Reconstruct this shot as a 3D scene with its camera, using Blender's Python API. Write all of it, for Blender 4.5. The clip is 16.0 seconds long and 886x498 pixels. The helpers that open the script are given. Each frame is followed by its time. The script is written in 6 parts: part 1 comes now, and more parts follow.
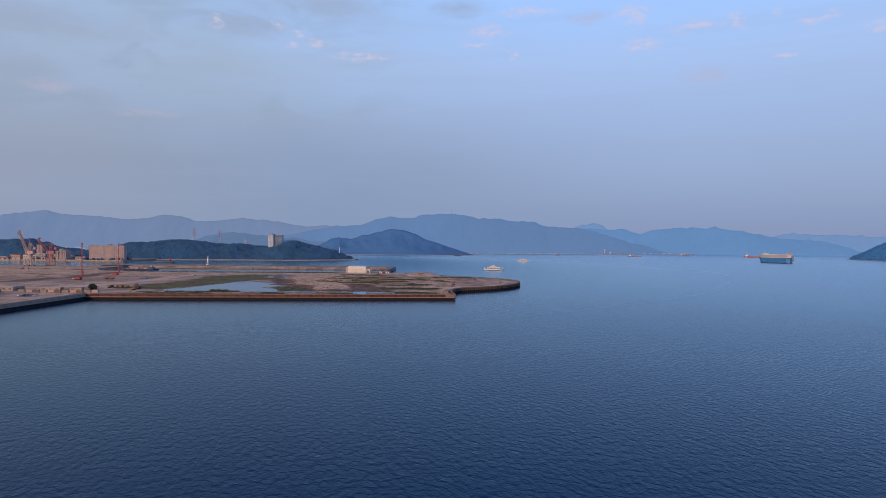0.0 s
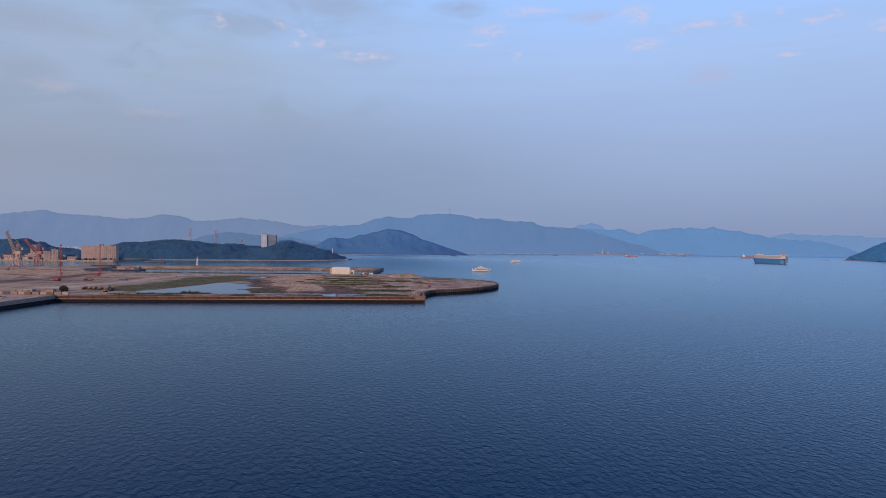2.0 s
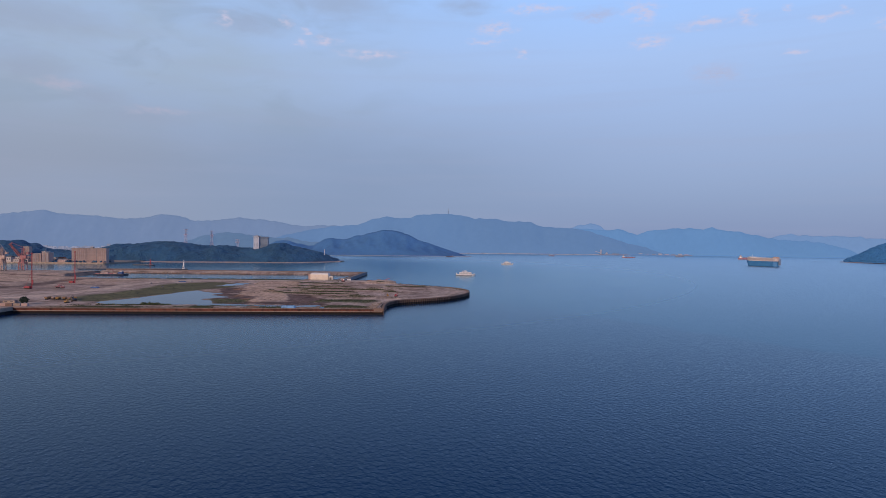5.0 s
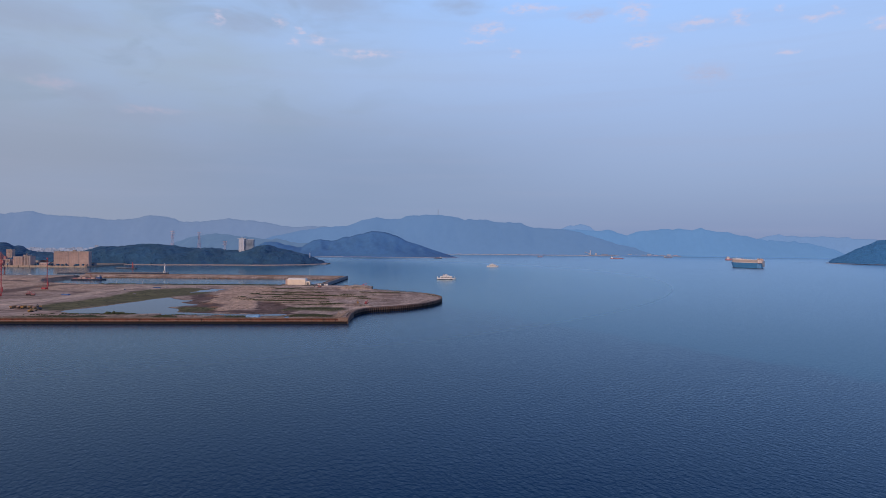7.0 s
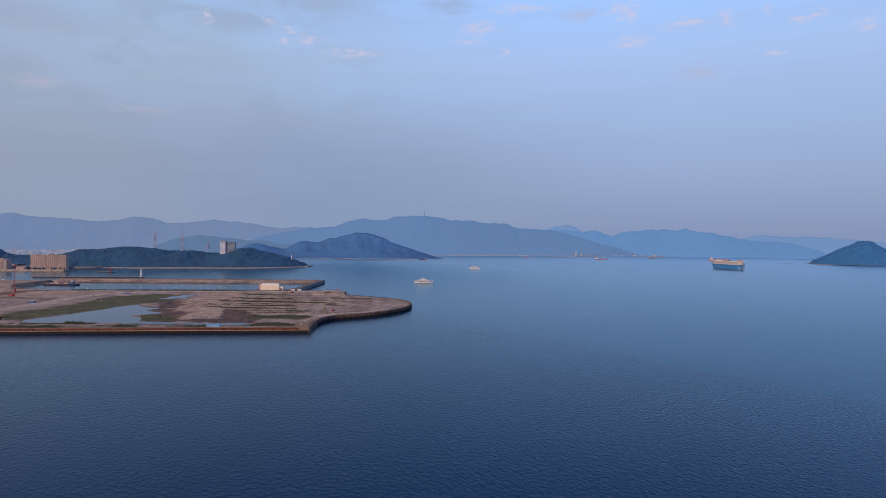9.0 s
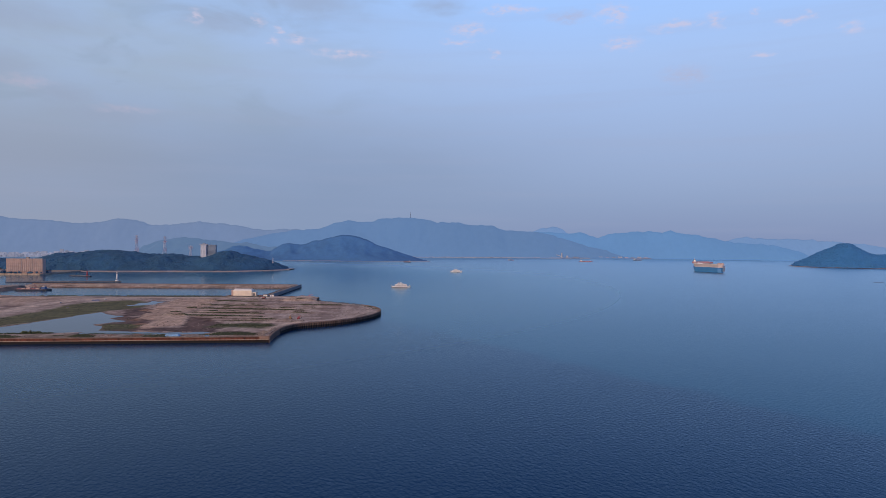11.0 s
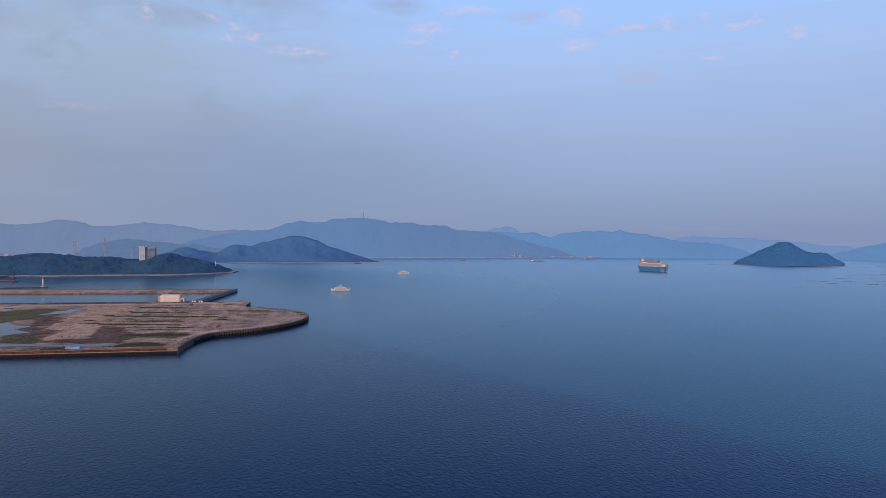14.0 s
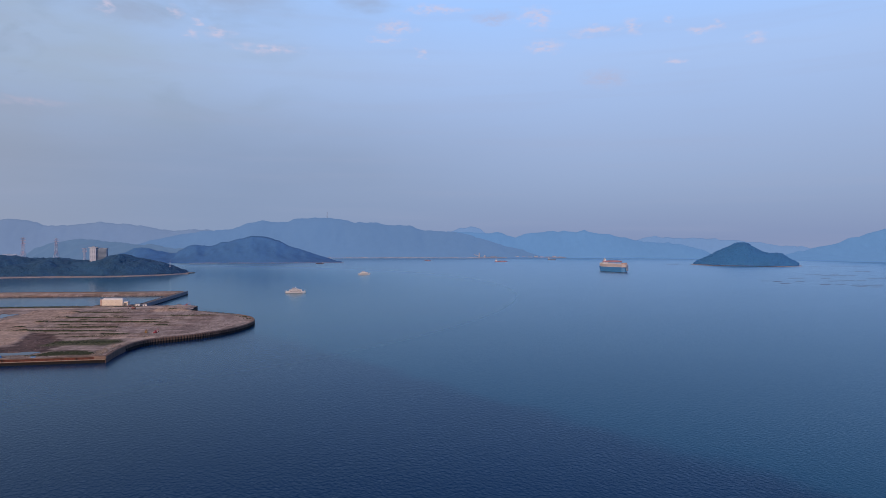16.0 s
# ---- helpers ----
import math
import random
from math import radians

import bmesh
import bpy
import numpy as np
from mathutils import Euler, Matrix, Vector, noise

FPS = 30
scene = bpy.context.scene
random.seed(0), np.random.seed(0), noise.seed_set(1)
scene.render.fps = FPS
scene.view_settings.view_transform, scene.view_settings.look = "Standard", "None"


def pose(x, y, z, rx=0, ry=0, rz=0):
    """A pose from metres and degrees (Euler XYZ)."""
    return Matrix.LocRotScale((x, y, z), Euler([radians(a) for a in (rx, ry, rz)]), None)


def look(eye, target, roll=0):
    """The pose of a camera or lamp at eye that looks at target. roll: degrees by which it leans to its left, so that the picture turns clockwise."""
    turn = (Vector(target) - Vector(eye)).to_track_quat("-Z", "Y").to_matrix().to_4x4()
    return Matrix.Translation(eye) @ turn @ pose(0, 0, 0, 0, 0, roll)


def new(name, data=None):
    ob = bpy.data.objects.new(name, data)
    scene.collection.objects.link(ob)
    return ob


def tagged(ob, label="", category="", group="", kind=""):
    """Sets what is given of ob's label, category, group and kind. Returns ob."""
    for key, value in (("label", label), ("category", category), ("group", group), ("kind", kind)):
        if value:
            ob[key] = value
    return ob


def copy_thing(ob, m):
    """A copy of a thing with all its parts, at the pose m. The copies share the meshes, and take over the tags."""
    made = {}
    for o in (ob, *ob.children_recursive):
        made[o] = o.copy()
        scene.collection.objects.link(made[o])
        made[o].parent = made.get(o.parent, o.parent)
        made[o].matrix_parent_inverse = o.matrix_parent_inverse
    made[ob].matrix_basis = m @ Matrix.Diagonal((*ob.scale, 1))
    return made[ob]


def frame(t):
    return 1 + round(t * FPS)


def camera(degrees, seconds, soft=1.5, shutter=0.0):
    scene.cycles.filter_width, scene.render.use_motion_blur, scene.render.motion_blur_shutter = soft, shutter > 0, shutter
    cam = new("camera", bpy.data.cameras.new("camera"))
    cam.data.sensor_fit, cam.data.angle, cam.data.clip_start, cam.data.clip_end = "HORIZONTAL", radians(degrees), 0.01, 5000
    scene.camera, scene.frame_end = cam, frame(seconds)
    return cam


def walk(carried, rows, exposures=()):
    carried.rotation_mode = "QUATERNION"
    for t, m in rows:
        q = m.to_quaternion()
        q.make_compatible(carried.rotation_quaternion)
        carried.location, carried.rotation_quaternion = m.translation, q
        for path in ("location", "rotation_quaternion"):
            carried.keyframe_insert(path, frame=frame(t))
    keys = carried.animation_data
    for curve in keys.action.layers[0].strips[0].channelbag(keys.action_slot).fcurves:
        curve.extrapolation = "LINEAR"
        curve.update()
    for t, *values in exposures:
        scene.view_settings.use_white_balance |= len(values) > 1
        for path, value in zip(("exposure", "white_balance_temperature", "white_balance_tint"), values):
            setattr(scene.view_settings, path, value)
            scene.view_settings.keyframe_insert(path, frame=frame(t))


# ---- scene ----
cam = camera(68.8, 16.0, soft=0.6)
# seconds, x, y, z of the drone, yaw, pitch, roll
ROWS = [
    (0.0, 0.00, 0.00, 54.04, 0.002, -0.358, -0.473),
    (0.5, 8.23, -0.49, 54.00, 0.075, -0.382, -0.441),
    (1.0, 16.18, -0.68, 54.37, 0.127, -0.383, -0.459),
    (1.5, 23.86, -0.59, 55.42, 0.150, -0.363, -0.518),
    (2.0, 31.73, -0.38, 57.14, 0.219, -0.399, -0.537),
    (2.5, 39.57, -0.19, 59.22, 0.268, -0.424, -0.552),
    (3.0, 47.23, -0.16, 61.41, 0.334, -0.457, -0.579),
    (3.5, 54.67, -0.26, 63.72, 0.383, -0.465, -0.627),
    (6.0, 91.37, 1.69, 75.81, 0.761, -0.613, -0.567),
    (6.5, 98.44, 1.30, 78.17, 0.645, -0.613, -0.573),
    (7.0, 105.42, 0.83, 80.50, 0.121, -0.601, -0.548),
    (7.5, 112.64, 0.49, 82.70, -0.241, -0.605, -0.508),
    (8.0, 119.56, 0.25, 84.94, -0.479, -0.599, -0.467),
    (8.5, 126.42, 0.19, 87.19, -0.675, -0.610, -0.464),
    (9.0, 133.51, 0.50, 89.49, -0.733, -0.621, -0.447),
    (11.5, 168.79, 2.11, 98.81, -1.964, -0.530, -0.388),
    (12.0, 175.65, 3.63, 99.77, -2.363, -0.524, -0.323),
    (12.5, 182.52, 5.31, 100.71, -2.730, -0.509, -0.313),
    (13.0, 189.10, 7.16, 101.89, -3.260, -0.547, -0.202),
    (13.5, 195.69, 9.40, 102.97, -4.299, -0.571, -0.139),
    (14.0, 202.14, 12.07, 103.75, -5.209, -0.586, -0.148),
    (14.5, 208.62, 15.25, 104.38, -5.875, -0.569, -0.220),
    (15.0, 214.47, 18.83, 105.22, -6.597, -0.614, -0.130),
    (15.5, 220.00, 22.57, 105.99, -7.285, -0.637, -0.091),
    (16.0, 225.99, 26.70, 106.68, -8.030, -0.610, -0.159),
]
walk(cam, [(t, pose(x, y, z, 90 + pitch, roll, yaw)) for t, x, y, z, yaw, pitch, roll in ROWS])

# ---- light ----
SUN_FROM = Vector((-0.50, -0.866, 0.0)).normalized()
SUN_ELEVATION = radians(24)
sun = new("sun", bpy.data.lights.new("sun", "SUN"))
sun.data.energy, sun.data.angle, sun.data.color = 2.3, radians(5), (1.0, 0.70, 0.52)
sun.matrix_world = look(SUN_FROM * math.cos(SUN_ELEVATION) * 100 + Vector((0, 0, math.sin(SUN_ELEVATION) * 100)), (0, 0, 0))


def build_sky():
    world = bpy.data.worlds.new("evening_sky")
    scene.world = world
    world.use_nodes = True
    nt = world.node_tree
    nt.nodes.clear()
    N, L = nt.nodes.new, nt.links.new

    def val(op, a, b=None, c=None):
        n = N("ShaderNodeMath")
        n.operation = op
        for i, v in enumerate((a, b, c)):
            if v is None:
                continue
            if isinstance(v, (int, float)):
                n.inputs[i].default_value = v
            else:
                L(v, n.inputs[i])
        return n.outputs[0]

    def vec(op, a, b=None, c=None):
        n = N("ShaderNodeVectorMath")
        n.operation = op
        for i, v in enumerate((a, b, c)):
            if v is None:
                continue
            if isinstance(v, tuple):
                n.inputs[i].default_value = v
            else:
                L(v, n.inputs[i])
        return n.outputs["Value"] if op == "LENGTH" else n.outputs[0]

    def ramp(fac, stops):
        n = N("ShaderNodeValToRGB")
        while len(n.color_ramp.elements) < len(stops):
            n.color_ramp.elements.new(0.5)
        for e, (p, c) in zip(n.color_ramp.elements, stops):
            e.position, e.color = p, (*c, 1)
        L(fac, n.inputs[0])
        return n.outputs[0]

    def smooth(v, a, b, lo=0.0, hi=1.0):
        n = N("ShaderNodeMapRange")
        n.interpolation_type = "SMOOTHSTEP"
        L(v, n.inputs[0])
        for i, q in enumerate((a, b, lo, hi)):
            n.inputs[i + 1].default_value = q
        return n.outputs[0]

    def mix(fac, a, b):
        n = N("ShaderNodeMix")
        n.data_type = "RGBA"
        for v, i in ((fac, 0), (a, 6), (b, 7)):
            if isinstance(v, float):
                n.inputs[i].default_value = v
            elif isinstance(v, tuple):
                n.inputs[i].default_value = (*v, 1)
            else:
                L(v, n.inputs[i])
        return n.outputs[2]

    def noise_tex(v, scale, detail):
        n = N("ShaderNodeTexNoise")
        L(v, n.inputs["Vector"])
        n.inputs["Scale"].default_value, n.inputs["Detail"].default_value = scale, detail
        return n

    coord = N("ShaderNodeTexCoord").outputs["Generated"]
    sep = N("ShaderNodeSeparateXYZ")
    L(coord, sep.inputs[0])
    az = val("ARCTAN2", sep.outputs[0], sep.outputs[1])
    el = val("ARCSINE", sep.outputs[2])
    comb = N("ShaderNodeCombineXYZ")
    L(az, comb.inputs[0]), L(el, comb.inputs[1])
    flat = comb.outputs[0]
    # hazy evening sky: pale mauve low down, clear blue higher up
    # above the view the ramp drops steeply, added to darken the near sea
    haze = ramp(val("MULTIPLY", val("MAXIMUM", el, 0.0), 0.6366), (
        (0.0, SKY_LOW), (0.035, SKY_LOW2), (0.09, SKY_MID), (0.17, SKY_HIGH), (0.235, SKY_TOP), (0.265, SKY_UP), (0.5, SKY_ZENITH)))
    # unseen sky overhead: dimmed westward, brightened eastward, to shade and light the sea
    overhead_scale = N("ShaderNodeVectorMath")
    overhead_scale.operation = "SCALE"
    L(haze, overhead_scale.inputs[0])
    dim = smooth(el, 0.35, 0.45)
    L(val("MULTIPLY_ADD", dim, smooth(az, -0.8, 0.8, -0.75, 2.0), 1.0), overhead_scale.inputs["Scale"])
    haze = overhead_scale.outputs[0]
    nishita = N("ShaderNodeTexSky")
    nishita.sky_type, nishita.sun_disc = "NISHITA", False
    nishita.sun_elevation, nishita.sun_rotation = SUN_ELEVATION, math.atan2(SUN_FROM.x, SUN_FROM.y)
    nishita.dust_density = 3.0
    clear = vec("SCALE", nishita.outputs[0])
    clear.node.inputs["Scale"].default_value = 0.12
    sky = mix(0.12, haze, clear)
    # thin grey veil towards the left
    veil_noise = noise_tex(vec("MULTIPLY", flat, (3.0, 9.0, 1.0)), 1.6, 5.0)
    veil = val("MULTIPLY", smooth(az, 0.25, -0.6), smooth(veil_noise.outputs[0], 0.3, 0.75, 0.5, 1.0))
    veil = val("MULTIPLY", veil, smooth(el, 0.0, 0.2, 0.45, 0.95))
    veil = val("MULTIPLY", veil, smooth(el, 0.55, 0.37, 0.05, 1.0))
    sky = mix(veil, sky, (0.352, 0.435, 0.545))
    # a mauve bank of haze lies low over the western half
    bank = val("MULTIPLY", smooth(az, 0.4, -0.2), smooth(el, 0.25, 0.09, 0.0, 0.85))
    bank = val("MULTIPLY", bank, smooth(veil_noise.outputs[0], 0.25, 0.7, 0.75, 1.0))
    sky = mix(bank, sky, mix(smooth(az, -0.15, -0.6), (0.240, 0.317, 0.482), (0.290, 0.334, 0.448)))
    # broken grey cloud higher up in the west
    torn = noise_tex(vec("MULTIPLY", flat, (7.0, 19.0, 1.0)), 1.0, 6.0)
    torn.inputs["Distortion"].default_value = 0.6
    patches = val("MULTIPLY", smooth(torn.outputs[0], 0.5, 0.66), val("MULTIPLY", smooth(az, 0.1, -0.4, 0.05, 1.0), smooth(el, 0.13, 0.2)))
    sky = mix(val("MULTIPLY", patches, 0.38), sky, (0.28, 0.358, 0.475))
    ribs = noise_tex(vec("MULTIPLY", flat, (2.2, 38.0, 1.0)), 1.0, 4.0)
    sky = mix(val("MULTIPLY", smooth(ribs.outputs[0], 0.45, 0.7), smooth(el, 0.5, 0.36, 0.0, 0.13)), sky, (0.36, 0.40, 0.56))
    wob = noise_tex(vec("MULTIPLY", flat, (40.0, 90.0, 1.0)), 1.0, 4.0)
    wobble = vec("MULTIPLY_ADD", wob.outputs["Color"], (0.044, 0.020, 0.0), (-0.022, -0.010, 0.0))
    flat_w = vec("ADD", flat, wobble)

    def cloud_distance(clouds):
        nearest = None
        for a, e, w, h in clouds:
            a, e, w, h = (radians(q) for q in (a, e, w, h))
            d = vec("LENGTH", vec("MULTIPLY_ADD", flat_w, (1 / w, 1 / h, 0.0), (-a / w, -e / h, 0.0)))
            nearest = d if nearest is None else val("MINIMUM", nearest, d)
        return nearest

    grey = smooth(cloud_distance(GREY_CLOUDS), 1.3, 0.0, 0.0, 0.5)
    sky = mix(grey, sky, (0.315, 0.37, 0.505))
    fine = noise_tex(vec("MULTIPLY", flat, (80.0, 170.0, 1.0)), 1.0, 6.0)
    faint = val("MULTIPLY", smooth(cloud_distance(FAINT_CLOUDS), 1.3, 0.0, 0.0, 0.5), smooth(fine.outputs[0], 0.3, 0.6, 0.4, 1.0))
    sky = mix(faint, sky, (0.47, 0.45, 0.58))
    pink = val("MULTIPLY", smooth(cloud_distance(PINK_CLOUDS), 1.5, 0.1, 0.0, 0.68), smooth(fine.outputs[0], 0.34, 0.64, 0.1, 1.0))
    sky = mix(pink, sky, (0.62, 0.58, 0.74))
    bg = N("ShaderNodeBackground")
    L(sky, bg.inputs[0])
    out = N("ShaderNodeOutputWorld")
    L(bg.outputs[0], out.inputs[0])


SKY_LOW, SKY_LOW2, SKY_MID = (0.245, 0.315, 0.525), (0.255, 0.345, 0.575), (0.325, 0.430, 0.69)
SKY_HIGH, SKY_TOP, SKY_UP, SKY_ZENITH = (0.405, 0.565, 0.91), (0.39, 0.635, 1.13), (0.004, 0.050, 0.17), (0.001, 0.025, 0.10)
# azimuth, elevation, half width, half height, in degrees
PINK_CLOUDS = [
    (7.5, 19.7, 2.43, 0.39),
    (3.8, 18.2, 1.62, 0.52),
    (2.9, 17.2, 1.49, 0.26),
    (16.3, 18.9, 1.35, 0.78),
    (21.2, 17.6, 1.76, 0.39),
    (24.3, 17.7, 0.81, 0.52),
    (16.8, 16.6, 1.49, 0.52),
    (27.1, 18.0, 0.41, 0.39),
    (29.6, 17.0, 1.08, 0.26),
    (30.9, 17.2, 0.54, 0.39),
    (27.7, 14.7, 0.81, 0.26),
    (-7.1, 16.0, 2.70, 0.39),
    (-11.0, 17.0, 1.22, 0.39),
    (-13.2, 16.7, 0.68, 0.26),
    (-12.9, 17.5, 0.41, 0.26),
    (-14.4, 18.1, 0.54, 0.39),
    (-19.4, 18.0, 0.54, 0.65),
    (6.1, 16.3, 0.54, 0.39),
    (33.7, 15.9, 0.68, 0.52),
]
FAINT_CLOUDS = [
    (-31.4, 11.6, 2.0, 0.5),
    (-24.3, 10.3, 2.6, 0.35),
    (22.0, 13.8, 2.2, 0.8),
    (12.5, 18.9, 2.0, 0.6),
]
GREY_CLOUDS = [
    (-10.1, 19.9, 5.85, 1.20),
    (-33.2, 16.2, 7.65, 1.50),
    (-33.2, 12.7, 3.60, 1.50),
    (-28.7, 11.0, 2.55, 0.90),
    (-17.6, 17.8, 3.90, 1.05),
    (1.3, 20.1, 2.85, 0.90),
    (-25.9, 9.8, 4.65, 0.90),
]
build_sky()


# ---- materials ----
def mat(name, color, rough=0.8, vary=0.25, scale=0.5, fine=6.0, bump=0.2, metal=0.0, second=None, random_piece=0.0, world_space=False, emit=0.0, streak=False):
    """A surface whose colour varies at two scales, with fine relief."""
    m = bpy.data.materials.new(name)
    m.use_nodes = True
    nt = m.node_tree
    N, L = nt.nodes.new, nt.links.new
    b = nt.nodes["Principled BSDF"]
    if world_space:
        co = N("ShaderNodeNewGeometry").outputs["Position"]
    else:
        co = N("ShaderNodeTexCoord").outputs["Object"]
    if streak:
        mp = N("ShaderNodeMapping")
        mp.inputs["Scale"].default_value = (1, 1, 0.12)
        L(co, mp.inputs[0])
        co = mp.outputs[0]
    big, small = N("ShaderNodeTexNoise"), N("ShaderNodeTexNoise")
    for n, s, d in ((big, scale, 4), (small, fine, 3)):
        L(co, n.inputs["Vector"])
        n.inputs["Scale"].default_value, n.inputs["Detail"].default_value = s, d
    dark = second or tuple(c * (1 - vary) for c in color)
    light = tuple(min(1, c * (1 + vary * 0.7)) for c in color)
    r = N("ShaderNodeValToRGB")
    r.color_ramp.elements[0].position, r.color_ramp.elements[1].position = 0.32, 0.68
    r.color_ramp.elements[0].color, r.color_ramp.elements[1].color = (*dark, 1), (*light, 1)
    add = N("ShaderNodeMath")
    add.operation = "MULTIPLY_ADD"
    L(small.outputs[0], add.inputs[0])
    add.inputs[1].default_value = 0.5
    sub = N("ShaderNodeMath")
    sub.operation = "MULTIPLY_ADD"
    L(big.outputs[0], sub.inputs[0])
    sub.inputs[1].default_value, sub.inputs[2].default_value = 0.9, -0.2
    L(sub.outputs[0], add.inputs[2])
    L(add.outputs[0], r.inputs[0])
    col = r.outputs[0]
    if random_piece:
        info, mr, mx = N("ShaderNodeObjectInfo"), N("ShaderNodeMapRange"), N("ShaderNodeVectorMath")
        L(info.outputs["Random"], mr.inputs[0])
        mr.inputs[3].default_value, mr.inputs[4].default_value = 1 - random_piece, 1 + random_piece
        mx.operation = "SCALE"
        L(col, mx.inputs[0]), L(mr.outputs[0], mx.inputs["Scale"])
        col = mx.outputs[0]
    # far land only: emission stands in for the haze before it
    if emit:
        dim = N("ShaderNodeVectorMath")
        dim.operation = "SCALE"
        dim.inputs["Scale"].default_value = 0.5
        L(col, dim.inputs[0]), L(dim.outputs[0], b.inputs["Base Color"])
    else:
        L(col, b.inputs["Base Color"])
    b.inputs["Roughness"].default_value, b.inputs["Metallic"].default_value = rough, metal
    if emit:
        L(col, b.inputs["Emission Color"])
        b.inputs["Emission Strength"].default_value = emit
    if bump:
        bp = N("ShaderNodeBump")
        bp.inputs["Strength"].default_value, bp.inputs["Distance"].default_value = bump, 0.3
        L(small.outputs[0], bp.inputs["Height"])
        L(bp.outputs[0], b.inputs["Normal"])
    return m


def sea_material(name, calm=1.0, deep=None, pale=None, sheen=None, ior=1.185, gloss_rough=0.26):
    m = bpy.data.materials.new(name)
    m.use_nodes = True
    nt = m.node_tree
    N, L = nt.nodes.new, nt.links.new
    b = nt.nodes["Principled BSDF"]
    pos = N("ShaderNodeNewGeometry").outputs["Position"]

    def tex(scale, stretch, turn, detail):
        mp, n = N("ShaderNodeMapping"), N("ShaderNodeTexNoise")
        mp.vector_type = "TEXTURE"
        mp.inputs["Rotation"].default_value = (0, 0, radians(turn))
        mp.inputs["Scale"].default_value = (1 / stretch, 1, 1)
        L(pos, mp.inputs[0]), L(mp.outputs[0], n.inputs["Vector"])
        n.inputs["Scale"].default_value, n.inputs["Detail"].default_value = scale, detail
        return n.outputs[0]

    def math2(op, a, c):
        n = N("ShaderNodeMath")
        n.operation = op
        for i, v in enumerate((a, c)):
            if isinstance(v, (int, float)):
                n.inputs[i].default_value = v
            else:
                L(v, n.inputs[i])
        return n.outputs[0]

    swell, rough_chop = tex(0.10, 0.7, 28, 3), tex(0.35, 1.45, 27, 2)
    # wavelets lean over towards the south: gentle backs, steep fronts
    lean = N("ShaderNodeVectorMath")
    lean.operation = "MULTIPLY_ADD"
    push = N("ShaderNodeCombineXYZ")
    L(math2("SUBTRACT", rough_chop, 0.5), push.inputs[1])
    L(push.outputs[0], lean.inputs[0])
    lean.inputs[1].default_value = (0, WAVE_LEAN, 0)
    L(pos, lean.inputs[2])
    pos = lean.outputs[0]
    chop, ripple = tex(0.35, 1.45, 27, 2), tex(1.1, 1.5, 10, 2)
    pos = N("ShaderNodeNewGeometry").outputs["Position"]
    height = math2("ADD", math2("ADD", math2("MULTIPLY", swell, 0.10), math2("MULTIPLY", chop, 0.57)), math2("MULTIPLY", ripple, 0.07))
    slick = tex(0.0045, 0.35, 20, 3)
    mr = N("ShaderNodeMapRange")
    L(slick, mr.inputs[0])
    for i, v in enumerate((0.38, 0.62, 0.55, 1.0)):
        mr.inputs[i + 1].default_value = v
    bp = N("ShaderNodeBump")
    bp.inputs["Distance"].default_value = 1.0
    # sheltered water behind the fill lies calmer
    dist, lee = N("ShaderNodeVectorMath"), N("ShaderNodeMapRange")
    dist.operation = "DISTANCE"
    L(pos, dist.inputs[0])
    dist.inputs[1].default_value = (-900, 1650, 0)
    L(dist.outputs["Value"], lee.inputs[0])
    lee.interpolation_type = "SMOOTHSTEP"
    for i, v in enumerate((750, 1800, 0.42, 1.0)):
        lee.inputs[i + 1].default_value = v
    # a wind line: ruffled water south-west of it, smoother water beyond
    sep, front = N("ShaderNodeSeparateXYZ"), N("ShaderNodeMapRange")
    L(pos, sep.inputs[0])
    across = math2("ADD", math2("ADD", math2("MULTIPLY", sep.outputs[0], 0.862), math2("MULTIPLY", sep.outputs[1], 0.507)), math2("MULTIPLY", tex(0.02, 1.0, 0, 3), 40.0))
    L(across, front.inputs[0])
    front.interpolation_type = "SMOOTHSTEP"
    for i, v in enumerate((512, 545, 1.0, WIND_SHADE)):
        front.inputs[i + 1].default_value = v
    L(math2("MULTIPLY", math2("MULTIPLY", math2("MULTIPLY", mr.outputs[0], lee.outputs[0]), front.outputs[0]), SEA_BUMP * calm), bp.inputs["Strength"])
    L(height, bp.inputs["Height"])
    L(bp.outputs[0], b.inputs["Normal"])
    r = N("ShaderNodeValToRGB")
    r.color_ramp.elements[0].color, r.color_ramp.elements[1].color = (*(deep or SEA_DEEP), 1), (*(pale or SEA_PALE), 1)
    L(tex(0.006, 0.6, 40, 3), r.inputs[0])
    # paler, greener body colour past the wind line, standing in for brighter reflection
    brighten = N("ShaderNodeMix")
    brighten.data_type = "RGBA"
    turn = N("ShaderNodeMapRange")
    L(front.outputs[0], turn.inputs[0])
    for i, v in enumerate((WIND_SHADE, 1.0, 0.7 if calm == 1.0 else 0.0, 0.0)):
        turn.inputs[i + 1].default_value = v
    L(turn.outputs[0], brighten.inputs[0]), L(r.outputs[0], brighten.inputs[6])
    brighten.inputs[7].default_value = (*SEA_BRIGHTEN, 1)
    L(brighten.outputs[2], b.inputs["Base Color"])
    b.inputs["Roughness"].default_value, b.inputs["Specular IOR Level"].default_value = 1.0, 0.0
    gloss, fres, mixed = N("ShaderNodeBsdfGlossy"), N("ShaderNodeFresnel"), N("ShaderNodeMixShader")
    gloss.inputs["Color"].default_value = (*(sheen or SEA_GLOSS), 1)
    fres.inputs["IOR"].default_value = ior
    L(math2("MULTIPLY", lee.outputs[0], gloss_rough), gloss.inputs["Roughness"])
    L(bp.outputs[0], gloss.inputs["Normal"]), L(bp.outputs[0], fres.inputs["Normal"])
